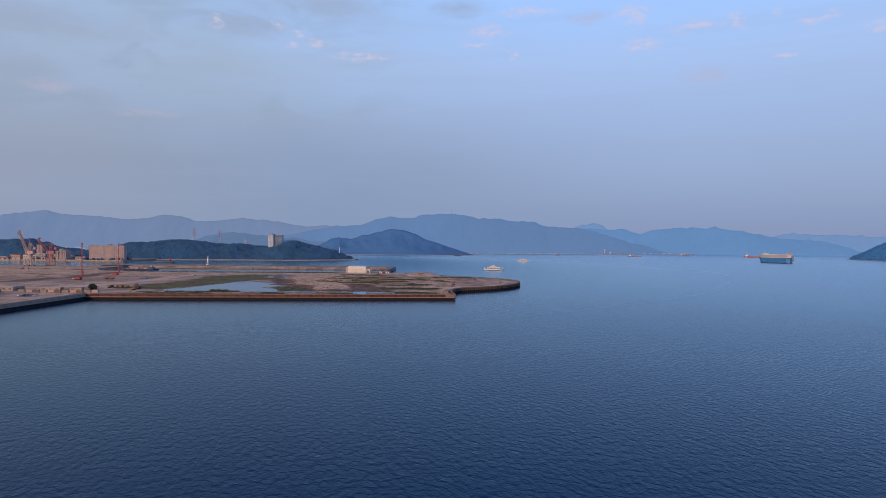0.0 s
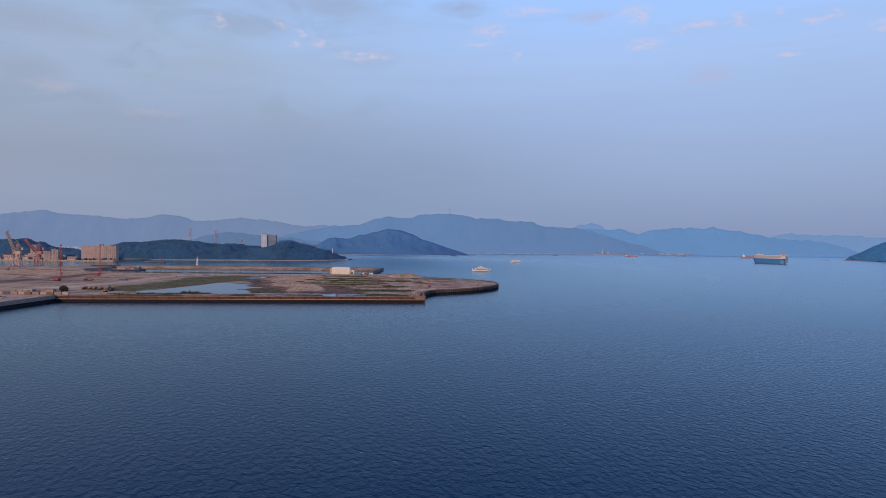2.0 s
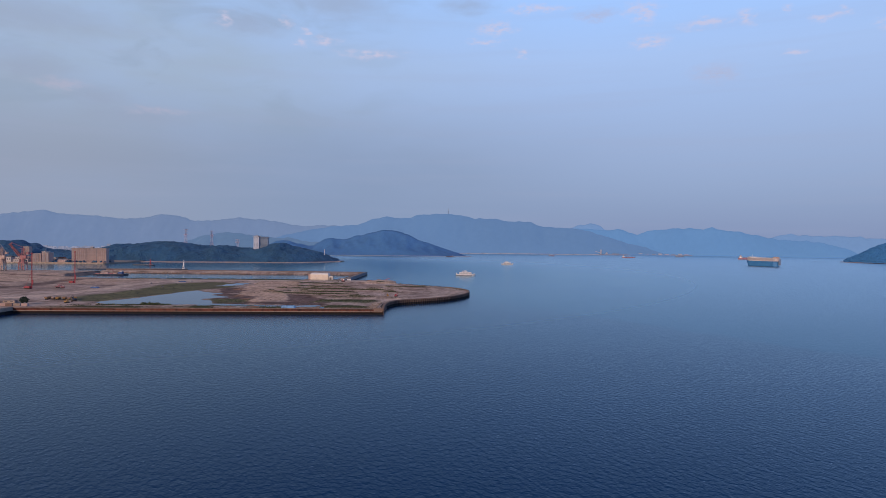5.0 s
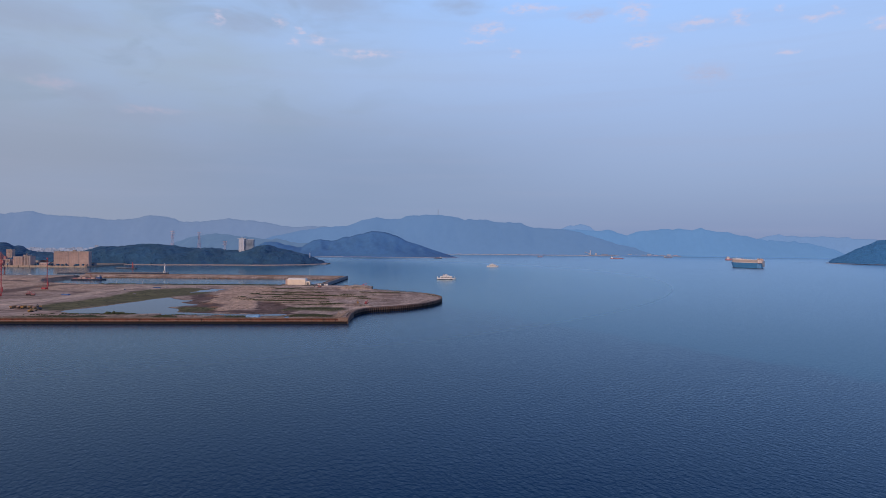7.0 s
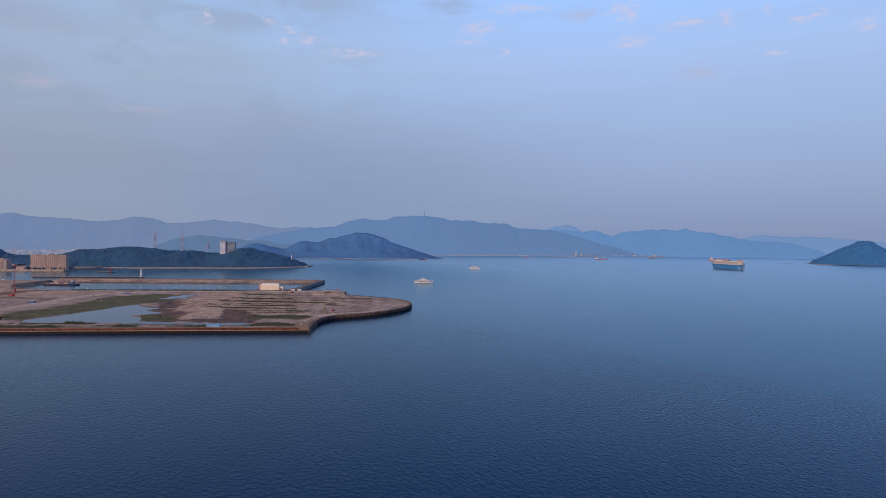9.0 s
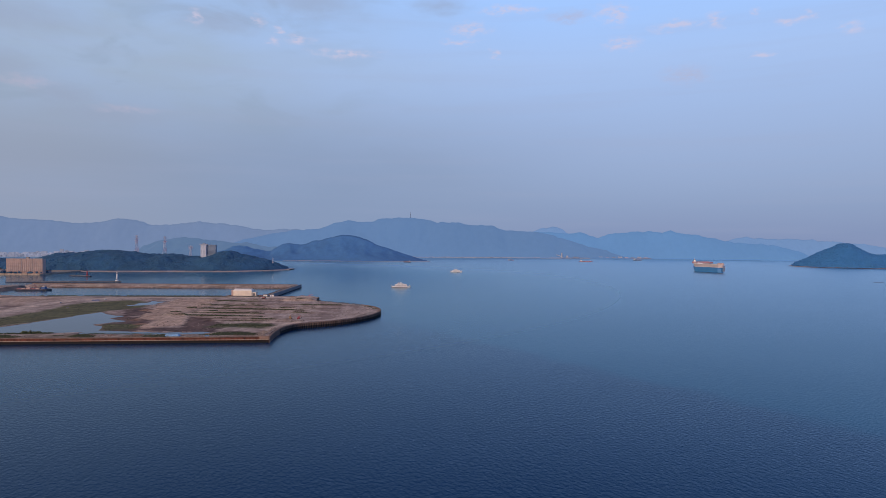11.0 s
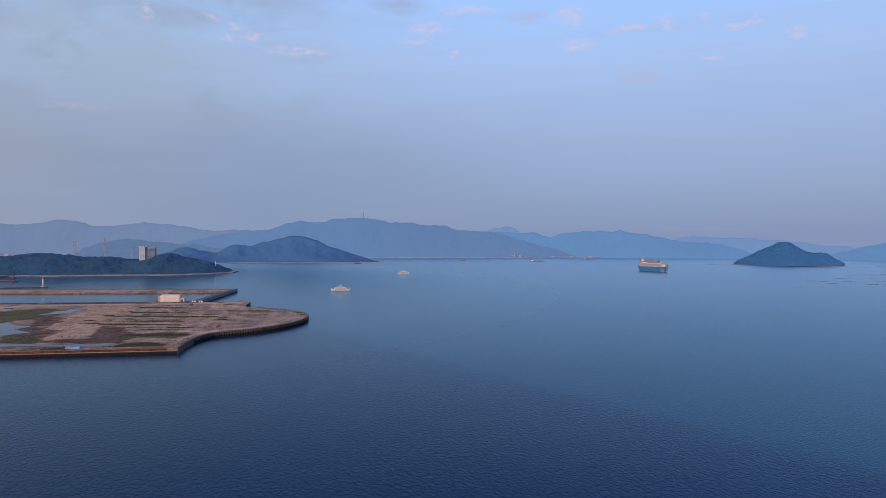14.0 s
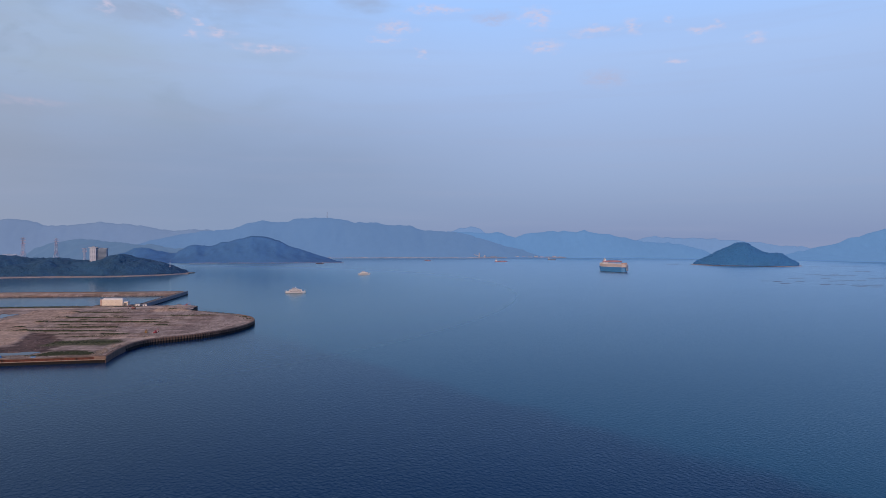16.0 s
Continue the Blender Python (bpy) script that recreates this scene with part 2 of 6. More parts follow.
    L(fres.outputs[0], mixed.inputs[0]), L(b.outputs[0], mixed.inputs[1]), L(gloss.outputs[0], mixed.inputs[2])
    L(mixed.outputs[0], nt.nodes["Material Output"].inputs[0])
    return m


WAVE_LEAN, WIND_SHADE, SEA_BRIGHTEN = 2.5, 0.62, (0.003, 0.100, 0.198)
SEA_BUMP, SEA_DEEP, SEA_PALE, SEA_GLOSS = 0.8, (0.0003, 0.024, 0.089), (0.0003, 0.038, 0.130), (0.80, 0.95, 1.0)
SEA = sea_material("sea_water", ior=1.217, gloss_rough=0.31)
POND = sea_material("pond_water", 0.03, (0.06, 0.055, 0.05), (0.08, 0.07, 0.06), (0.80, 0.90, 0.98), 1.29, 0.06)
CONCRETE = mat("weathered_concrete", (0.37, 0.29, 0.235), 0.9, 0.3, 0.15, 2.0)
CONCRETE_DARK = mat("grey_harbour_concrete", (0.20, 0.21, 0.24), 0.85, 0.35, 0.2, 1.5, streak=True)
COPING = mat("dusty_coping", (0.235, 0.155, 0.122), 0.9, 0.35, 0.2, 1.5, random_piece=0.12)
RUST = mat("rusted_steel", (0.140, 0.044, 0.030), 0.85, 0.6, 0.22, 0.9, 0.3, random_piece=0.2, streak=True)
RUST_PALE = mat("orange_rust", (0.150, 0.058, 0.034), 0.85, 0.6, 0.22, 0.9, 0.3, random_piece=0.22, streak=True)
TIDE = mat("black_tide_line", (0.009, 0.008, 0.009), 0.9, 0.3, 0.5, 3.0)
CELL = mat("brown_caisson", (0.105, 0.066, 0.052), 0.85, 0.5, 0.35, 2.0, 0.3, random_piece=0.35, streak=True)
ROCK = mat("shore_rock", (0.20, 0.155, 0.135), 0.9, 0.4, 0.05, 0.5)
DARK_ROCK = mat("wet_dark_rubble", (0.075, 0.06, 0.052), 0.9, 0.4, 0.3, 2.0)
SHRUB = mat("shrub_leaves", (0.046, 0.060, 0.024), 0.8, 0.4, 0.3, 2.0, random_piece=0.2)
TREE_LEAF = mat("dark_leaves", (0.028, 0.042, 0.024), 0.8, 0.4, 0.5, 3.0)
BARK = mat("bark", (0.09, 0.065, 0.05), 0.9, 0.3, 1.0, 8.0)
# haze painted into the leaf colour: distant woods made bluer
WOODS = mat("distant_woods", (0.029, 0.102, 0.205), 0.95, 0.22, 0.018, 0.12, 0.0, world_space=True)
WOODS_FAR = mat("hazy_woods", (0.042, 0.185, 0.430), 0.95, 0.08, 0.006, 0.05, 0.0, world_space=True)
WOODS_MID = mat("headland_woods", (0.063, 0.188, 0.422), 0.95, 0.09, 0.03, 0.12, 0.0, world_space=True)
BEACH = mat("pale_beach", (0.43, 0.345, 0.33), 0.9, 0.3, 0.03, 0.3)
PLASTER = mat("pinkish_plaster", (0.52, 0.37, 0.335), 0.85, 0.12, 0.08, 1.0)
PLASTER_PALE = mat("pale_plaster", (0.52, 0.455, 0.44), 0.85, 0.12, 0.08, 1.0, random_piece=0.2)
PLASTER_GREY = mat("greyish_plaster", (0.32, 0.285, 0.295), 0.85, 0.15, 0.08, 1.0, random_piece=0.25)
ROOF_GREY = mat("grey_roof", (0.20, 0.19, 0.20), 0.8, 0.3, 0.2, 2.0, random_piece=0.25)
ROOF_RED = mat("terracotta_roof", (0.32, 0.14, 0.10), 0.8, 0.3, 0.2, 2.0, random_piece=0.2)
GLASS_DARK = mat("dark_window", (0.10, 0.10, 0.13), 0.25, 0.3, 0.3, 2.0, 0.0)
WHITE = mat("white_paint", (0.80, 0.77, 0.76), 0.6, 0.08, 0.2, 2.0, 0.05)
SHED_WALL = mat("cream_cladding", (0.80, 0.69, 0.58), 0.7, 0.1, 0.15, 2.0, 0.05)
RED = mat("red_paint", (0.40, 0.065, 0.08), 0.6, 0.25, 0.3, 2.0, 0.1)
# crane red and tan, paled in the base colour for haze
CRANE_RED = mat("pale_red_steel", (0.34, 0.14, 0.15), 0.65, 0.3, 0.2, 2.0, 0.1)
CRANE_TAN = mat("pale_orange_steel", (0.45, 0.32, 0.28), 0.65, 0.3, 0.2, 2.0, 0.1)
OCHRE = mat("ochre_paint", (0.33, 0.205, 0.11), 0.6, 0.3, 0.5, 3.0, 0.1)
YELLOW = mat("yellow_paint", (0.39, 0.225, 0.08), 0.6, 0.25, 0.5, 3.0, 0.1)
RUBBER = mat("black_rubber", (0.03, 0.028, 0.028), 0.8, 0.3, 1.0, 5.0)
BLUE_TARP = mat("blue_tarpaulin", (0.13, 0.30, 0.54), 0.55, 0.3, 0.3, 2.0, 0.3)
BLUE_DARK = mat("dark_blue_paint", (0.04, 0.10, 0.26), 0.6, 0.3, 0.3, 2.0)
HULL_BLUE = mat("blue_ship_hull", (0.055, 0.225, 0.50), 0.5, 0.12, 0.03, 0.4, 0.0)
HULL_CREAM = mat("cream_ship_side", (0.54, 0.46, 0.46), 0.5, 0.1, 0.03, 0.4, 0.0)
DECK_PINK = mat("salmon_deck", (0.36, 0.22, 0.24), 0.7, 0.2, 0.05, 0.5)
HULL_DARK = mat("dark_hull", (0.035, 0.045, 0.075), 0.5, 0.3, 0.1, 1.0)
# far hull red and raft timber, paled in colour for the haze
HULL_RED = mat("red_hull", (0.39, 0.21, 0.26), 0.6, 0.25, 0.1, 1.0)
RAFT_WOOD = mat("wet_raft_timber", (0.17, 0.19, 0.25), 0.8, 0.3, 0.2, 2.0, random_piece=0.25)


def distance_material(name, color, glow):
    """Hazy far land, a plain backdrop; the haze is painted in as blue colour and emission."""
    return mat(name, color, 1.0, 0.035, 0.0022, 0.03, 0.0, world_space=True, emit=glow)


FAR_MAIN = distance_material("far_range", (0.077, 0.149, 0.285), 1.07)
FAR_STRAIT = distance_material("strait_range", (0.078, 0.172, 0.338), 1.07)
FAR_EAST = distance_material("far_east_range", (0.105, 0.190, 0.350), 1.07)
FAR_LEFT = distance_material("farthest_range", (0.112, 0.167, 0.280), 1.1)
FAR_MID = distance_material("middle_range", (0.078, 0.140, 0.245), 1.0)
# haze painted into base colour: plaster, glass, paint and shore paled and blued
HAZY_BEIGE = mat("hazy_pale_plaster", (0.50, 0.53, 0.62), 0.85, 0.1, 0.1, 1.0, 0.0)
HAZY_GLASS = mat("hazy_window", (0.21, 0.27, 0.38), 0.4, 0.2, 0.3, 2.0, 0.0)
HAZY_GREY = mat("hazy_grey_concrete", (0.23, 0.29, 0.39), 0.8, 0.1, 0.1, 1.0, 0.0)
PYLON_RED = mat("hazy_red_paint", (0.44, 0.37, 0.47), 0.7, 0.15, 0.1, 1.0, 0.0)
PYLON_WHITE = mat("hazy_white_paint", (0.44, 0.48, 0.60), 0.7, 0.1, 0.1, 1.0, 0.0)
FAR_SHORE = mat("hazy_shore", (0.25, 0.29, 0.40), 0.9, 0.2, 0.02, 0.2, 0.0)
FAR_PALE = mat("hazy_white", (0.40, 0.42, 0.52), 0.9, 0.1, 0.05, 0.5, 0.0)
# city blocks glow faintly, imitating pale haze over them
FAR_CITY = mat("hazy_city", (0.175, 0.192, 0.270), 1.0, 0.3, 0.02, 0.06, 0.0, world_space=True, emit=1.05)


# ---- mesh helpers ----
class MB:
    """Collects the faces of one mesh."""

    def __init__(self):
        self.v, self.f = [], []

    def add(self, verts, faces):
        n = len(self.v)
        self.v += [tuple(p) for p in verts]
        self.f += [tuple(n + i for i in q) for q in faces]
        return self

    def box(self, x0, y0, z0, x1, y1, z1, chamfer=0.0, taper=0.0):
        c = min(chamfer, (x1 - x0) / 3, (y1 - y0) / 3)
        if c <= 0:
            t = taper
            vs = [(x0, y0, z0), (x1, y0, z0), (x1, y1, z0), (x0, y1, z0), (x0 + t, y0 + t, z1), (x1 - t, y0 + t, z1), (x1 - t, y1 - t, z1), (x0 + t, y1 - t, z1)]
            return self.add(vs, [(3, 2, 1, 0), (4, 5, 6, 7), (0, 1, 5, 4), (1, 2, 6, 5), (2, 3, 7, 6), (3, 0, 4, 7)])
        ring = [(x0 + c, y0), (x1 - c, y0), (x1, y0 + c), (x1, y1 - c), (x1 - c, y1), (x0 + c, y1), (x0, y1 - c), (x0, y0 + c)]
        return self.prism(ring, z0, z1, inset_top=c * 0.5)

    def prism(self, ring, z0, z1, inset_top=0.0):
        n = len(ring)
        cx, cy = sum(p[0] for p in ring) / n, sum(p[1] for p in ring) / n
        vs = [(x, y, z0) for x, y in ring]
        if inset_top:
            k = min(inset_top, (z1 - z0) / 2)
            vs += [(x, y, z1 - k) for x, y in ring]
            far = max(max(abs(x - cx), abs(y - cy)) for x, y in ring)
            s = 1 - k / max(far, 1e-6)
            vs += [(cx + (x - cx) * s, cy + (y - cy) * s, z1) for x, y in ring]
            levels = 2
        else:
            vs += [(x, y, z1) for x, y in ring]
            levels = 1
        fs = [tuple(reversed(range(n))), tuple(range(levels * n, levels * n + n))]
        for l in range(levels):
            fs += [(l * n + i, l * n + (i + 1) % n, (l + 1) * n + (i + 1) % n, (l + 1) * n + i) for i in range(n)]
        return self.add(vs, fs)

    def tube(self, a, b, ra, rb=None, n=8):
        rb = ra if rb is None else rb
        a, b = Vector(a), Vector(b)
        q = (b - a).to_track_quat("Z", "Y")
        vs = []
        for p, r in ((a, ra), (b, rb)):
            vs += [p + q @ Vector((r * math.cos(2 * math.pi * i / n), r * math.sin(2 * math.pi * i / n), 0)) for i in range(n)]
        fs = [(i, (i + 1) % n, n + (i + 1) % n, n + i) for i in range(n)] + [tuple(reversed(range(n))), tuple(range(n, 2 * n))]
        return self.add(vs, fs)

    def lathe(self, profile, n=14, x=0.0, y=0.0):
        vs, fs = [], []
        for r, z in profile:
            vs += [(x + r * math.cos(2 * math.pi * i / n), y + r * math.sin(2 * math.pi * i / n), z) for i in range(n)]
        for k in range(len(profile) - 1):
            fs += [(k * n + i, k * n + (i + 1) % n, (k + 1) * n + (i + 1) % n, (k + 1) * n + i) for i in range(n)]
        fs += [tuple(reversed(range(n))), tuple(range((len(profile) - 1) * n, len(profile) * n))]
        return self.add(vs, fs)

    def lattice(self, a, b, wa, wb, bays, r):
        """A square truss from a to b, of widths wa and wb."""
        a, b = Vector(a), Vector(b)
        q = (b - a).to_track_quat("Z", "Y")
        corners = ((-1, -1), (1, -1), (1, 1), (-1, 1))

        def at(k, c):
            t = k / bays
            w = (wa + (wb - wa) * t) / 2
            return a.lerp(b, t) + q @ Vector((c[0] * w, c[1] * w, 0))

        for c in corners:
            self.tube(at(0, c), at(bays, c), r, r, 5)
        for k in range(bays):
            for i in range(4):
                c, d = corners[i], corners[(i + 1) % 4]
                self.tube(at(k, c), at(k + 1, d), r * 0.6, r * 0.6, 4)
                self.tube(at(k + 1, c), at(k + 1, d), r * 0.6, r * 0.6, 4)
        return self

    def gable(self, x0, y0, x1, y1, z0, rise, over=0.5):
        """A ridged roof along x."""
        x0, x1, y0, y1 = x0 - over, x1 + over, y0 - over, y1 + over
        ym = (y0 + y1) / 2
        t = 0.25
        vs = [(x0, y0, z0), (x1, y0, z0), (x1, y1, z0), (x0, y1, z0), (x0, y0, z0 + t), (x1, y0, z0 + t), (x1, y1, z0 + t), (x0, y1, z0 + t), (x0, ym, z0 + rise), (x1, ym, z0 + rise)]
        return self.add(vs, [(3, 2, 1, 0), (0, 1, 5, 4), (2, 3, 7, 6), (4, 5, 9, 8), (6, 7, 8, 9), (1, 2, 6, 9, 5), (3, 0, 4, 8, 7)])

    def mesh(self, name, material, smooth=False):
        me = bpy.data.meshes.new(name)
        me.from_pydata(self.v, [], self.f)
        me.materials.append(material)
        if smooth:
            me.polygons.foreach_set("use_smooth", [True] * len(me.polygons))
        me.update()
        return me


def part(name, mb, material, parent=None, label="", smooth=False):
    """Links one mesh as an object under a thing or a part."""
    ob = new(name, mb.mesh(name, material, smooth) if isinstance(mb, MB) else mb)
    ob.parent = parent
    if label:
        tagged(ob, label)
    return ob


def thing(name, label, category, group="", kind="", m=None):
    ob = tagged(new(name), label, category, group, kind)
    ob.empty_display_size = 1
    if m is not None:
        ob.matrix_basis = m
    return ob


def value_noise(x, y, seed=0):
    """Smooth lattice noise, -1 to 1, for arrays."""
    xi, yi = np.floor(x).astype(np.int64), np.floor(y).astype(np.int64)
    xf, yf = x - xi, y - yi
    u, v = xf * xf * (3 - 2 * xf), yf * yf * (3 - 2 * yf)

    def h(i, j):
        n = (i * 374761393 + j * 668265263 + seed * 974711) & 0x7FFFFFFF
        n = ((n ^ (n >> 13)) * 1274126177) & 0x7FFFFFFF
        return ((n ^ (n >> 16)) & 0xFFFF) / 32767.5 - 1

    a = h(xi, yi) * (1 - u) + h(xi + 1, yi) * u
    b = h(xi, yi + 1) * (1 - u) + h(xi + 1, yi + 1) * u
    return a * (1 - v) + b * v


def fractal(x, y, scale, octaves=4, seed=0):
    total, amp, s = 0, 1.0, 1.0 / scale
    for k in range(octaves):
        total = total + amp * value_noise(x * s + 17.3 * k, y * s - 9.1 * k, seed + k)
        amp, s = amp * 0.5, s * 2
    return total


def grid_mesh(name, xs, ys, z, keep, material):
    """A sheet over a grid; keep picks the cells."""
    nx, ny = len(xs), len(ys)
    gx, gy = np.meshgrid(xs, ys)
    idx = np.arange(nx * ny).reshape(ny, nx)
    quads = np.stack([idx[:-1, :-1], idx[:-1, 1:], idx[1:, 1:], idx[1:, :-1]], -1)[keep]
    used, inv = np.unique(quads.ravel(), return_inverse=True)
    co = np.stack([gx.ravel(), gy.ravel(), z.ravel()], -1)[used]
    me = bpy.data.meshes.new(name)
    me.from_pydata(co.tolist(), [], inv.reshape(-1, 4).tolist())
    me.materials.append(material)
    me.polygons.foreach_set("use_smooth", [True] * len(me.polygons))
    return me, used


def inside(px, py, poly):
    """Signed distance to a closed outline, positive inside."""
    d = np.full(px.shape, 1e9)
    ins = np.zeros(px.shape, bool)
    n = len(poly)
    for i in range(n):
        (x0, y0), (x1, y1) = poly[i], poly[(i + 1) % n]
        ex, ey = x1 - x0, y1 - y0
        t = np.clip(((px - x0) * ex + (py - y0) * ey) / (ex * ex + ey * ey), 0, 1)
        d = np.minimum(d, np.hypot(px - x0 - t * ex, py - y0 - t * ey))
        if y0 != y1:
            cross = ((y0 > py) != (y1 > py)) & (px < (x1 - x0) * (py - y0) / (y1 - y0) + x0)
            ins ^= cross
    return np.where(ins, d, -d)


def soft(d, w):
    return np.clip(d / w * 0.5 + 0.5, 0, 1)


ICO = bmesh.new()
bmesh.ops.create_icosphere(ICO, subdivisions=2, radius=1)
ICO_V = np.array([v.co[:] for v in ICO.verts])
ICO_F = np.array([[v.index for v in f.verts] for f in ICO.faces])
ICO.free()
ICO1 = bmesh.new()
bmesh.ops.create_icosphere(ICO1, subdivisions=1, radius=1)
ICO1_V = np.array([v.co[:] for v in ICO1.verts])
ICO1_F = np.array([[v.index for v in f.verts] for f in ICO1.faces])
ICO1.free()


def clumps(name, centres, radii, material, squash=0.8, fine=False, rough=0.28, seed=1, rounded=False):
    """Many uneven leaf clumps joined in one mesh."""
    rng = np.random.default_rng(seed)
    bv, bf = (ICO_V, ICO_F) if fine else (ICO1_V, ICO1_F)
    n = len(centres)
    jitter = 1 + rng.uniform(-rough, rough, (n, len(bv), 1))
    scale = np.stack([radii * rng.uniform(0.85, 1.15, n), radii * rng.uniform(0.85, 1.15, n), radii * squash * rng.uniform(0.8, 1.25, n)], -1)
    v = bv[None] * jitter * scale[:, None] + np.asarray(centres)[:, None]
    f = bf[None] + (np.arange(n) * len(bv))[:, None, None]
    me = bpy.data.meshes.new(name)
    me.from_pydata(v.reshape(-1, 3).tolist(), [], f.reshape(-1, 3).tolist())
    me.materials.append(material)
    if rounded:
        me.polygons.foreach_set("use_smooth", [True] * len(me.polygons))
    return me


# ---- sea ----
sea = tagged(new("water", MB().add([(-9000, -7000, 0), (9000, -7000, 0), (9000, 6500, 0), (-9000, 6500, 0)], [(0, 1, 2, 3)]).mesh("water", SEA)), "calm dark blue sea with small ripples", "sea", kind="structure")


# ---- far ranges and hills ----
def crest_at(x, crest):
    xs, zs = np.array([c[0] for c in crest], float), np.array([c[1] for c in crest], float)
    return np.interp(x, xs, zs)


def ridge(name, crest, y_crest, front, back, material, label, step=13.0, spur=0.3, rough=5.0, seed=3, kind="structure", foot=0.0, reach=4700.0):
    """A range whose skyline runs through its summits and saddles, with spurs towards the sea."""
    x0, x1 = crest[0][0], crest[-1][0]
    xs, ys = np.arange(x0, x1 + step, step), np.arange(y_crest - front, y_crest + back + step, step)
    gx, gy = np.meshgrid(xs, ys)
    t = np.where(gy < y_crest, (y_crest - gy) / front, (gy - y_crest) / back)
    shift = 60 * value_noise(gx / 260, gy / 260, seed)
    c = crest_at(gx + shift * t, crest)
    spurs = 1 + spur * np.sin(np.clip(t, 0, 1) * math.pi) * (0.8 * value_noise(gx / 150, gy / 500, seed + 5) + 0.4 * fractal(gx, gy, 90, 3, seed + 6))
    fall = np.clip(1 - t, 0, 1) ** 1.15
    z = c * fall * spurs + rough * fractal(gx, gy, 110, 4, seed + 9) * np.clip(c * fall / 40, 0, 1) + 4.5 * fractal(gx, gy * 0.8, 40, 4, seed + 3) * np.clip(c * fall / 40, 0, 1)
    z = z + foot * np.clip((1 - t) * 12, 0, 1) - 2 + 9 * np.clip(c * fall / 60, 0, 1)
    keep = np.ones((len(ys) - 1, len(xs) - 1), bool)
    me, _ = grid_mesh(name, xs, ys, z, keep, material)
    # the ends of the range curve round the bay
    co = np.empty(len(me.vertices) * 3)
    me.vertices.foreach_get("co", co)
    co = co.reshape(-1, 3)
    k = np.minimum(1, reach / np.hypot(co[:, 0] - 140, y_crest))
    lift = 90 + (co[:, 2] - 90) * k
    co[:, 0], co[:, 1] = 140 + (co[:, 0] - 140) * k, co[:, 1] * k
    co[:, 2] += (lift - co[:, 2]) * np.clip(co[:, 2] / 40, 0, 1)
    me.vertices.foreach_set("co", co.ravel())
    return tagged(new(name, me), label, "mountains", kind=kind)


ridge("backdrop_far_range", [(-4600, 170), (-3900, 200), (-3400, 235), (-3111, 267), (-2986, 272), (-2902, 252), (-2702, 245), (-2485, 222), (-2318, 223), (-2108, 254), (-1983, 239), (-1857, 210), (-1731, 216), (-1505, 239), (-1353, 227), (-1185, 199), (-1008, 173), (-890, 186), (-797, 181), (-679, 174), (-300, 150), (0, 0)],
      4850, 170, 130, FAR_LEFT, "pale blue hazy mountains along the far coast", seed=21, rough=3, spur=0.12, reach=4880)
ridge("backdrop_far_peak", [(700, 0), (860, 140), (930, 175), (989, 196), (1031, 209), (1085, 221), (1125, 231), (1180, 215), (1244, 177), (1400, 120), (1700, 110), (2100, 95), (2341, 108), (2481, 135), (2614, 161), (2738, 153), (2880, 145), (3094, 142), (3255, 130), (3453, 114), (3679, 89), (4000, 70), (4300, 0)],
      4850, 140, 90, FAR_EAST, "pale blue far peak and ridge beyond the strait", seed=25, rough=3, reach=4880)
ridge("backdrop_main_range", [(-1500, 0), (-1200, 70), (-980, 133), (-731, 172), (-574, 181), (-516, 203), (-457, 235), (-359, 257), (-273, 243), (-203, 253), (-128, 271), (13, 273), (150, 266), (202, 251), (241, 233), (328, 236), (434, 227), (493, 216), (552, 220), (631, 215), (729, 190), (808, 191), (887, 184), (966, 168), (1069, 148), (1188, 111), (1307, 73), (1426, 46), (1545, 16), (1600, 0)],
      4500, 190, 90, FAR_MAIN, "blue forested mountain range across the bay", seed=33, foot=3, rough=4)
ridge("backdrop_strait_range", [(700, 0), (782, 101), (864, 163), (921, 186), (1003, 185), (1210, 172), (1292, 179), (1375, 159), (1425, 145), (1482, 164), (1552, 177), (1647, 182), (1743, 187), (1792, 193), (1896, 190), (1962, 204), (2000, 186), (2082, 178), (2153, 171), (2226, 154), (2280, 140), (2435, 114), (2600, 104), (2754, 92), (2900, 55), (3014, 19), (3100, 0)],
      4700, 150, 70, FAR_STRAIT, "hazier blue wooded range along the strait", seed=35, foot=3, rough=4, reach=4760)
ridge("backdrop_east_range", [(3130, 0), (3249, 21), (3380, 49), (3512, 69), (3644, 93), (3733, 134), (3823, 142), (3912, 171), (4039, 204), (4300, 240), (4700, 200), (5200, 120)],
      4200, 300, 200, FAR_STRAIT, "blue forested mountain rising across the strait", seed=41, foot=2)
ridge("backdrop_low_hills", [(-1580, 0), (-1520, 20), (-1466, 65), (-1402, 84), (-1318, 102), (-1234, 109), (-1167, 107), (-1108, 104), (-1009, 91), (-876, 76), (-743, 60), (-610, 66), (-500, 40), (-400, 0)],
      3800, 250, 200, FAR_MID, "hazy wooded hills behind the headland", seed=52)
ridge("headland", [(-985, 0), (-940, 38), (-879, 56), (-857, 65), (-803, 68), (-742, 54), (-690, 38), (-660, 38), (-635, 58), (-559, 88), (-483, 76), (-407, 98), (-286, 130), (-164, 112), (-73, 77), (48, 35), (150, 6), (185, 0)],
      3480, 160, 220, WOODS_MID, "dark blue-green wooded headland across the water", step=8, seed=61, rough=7)


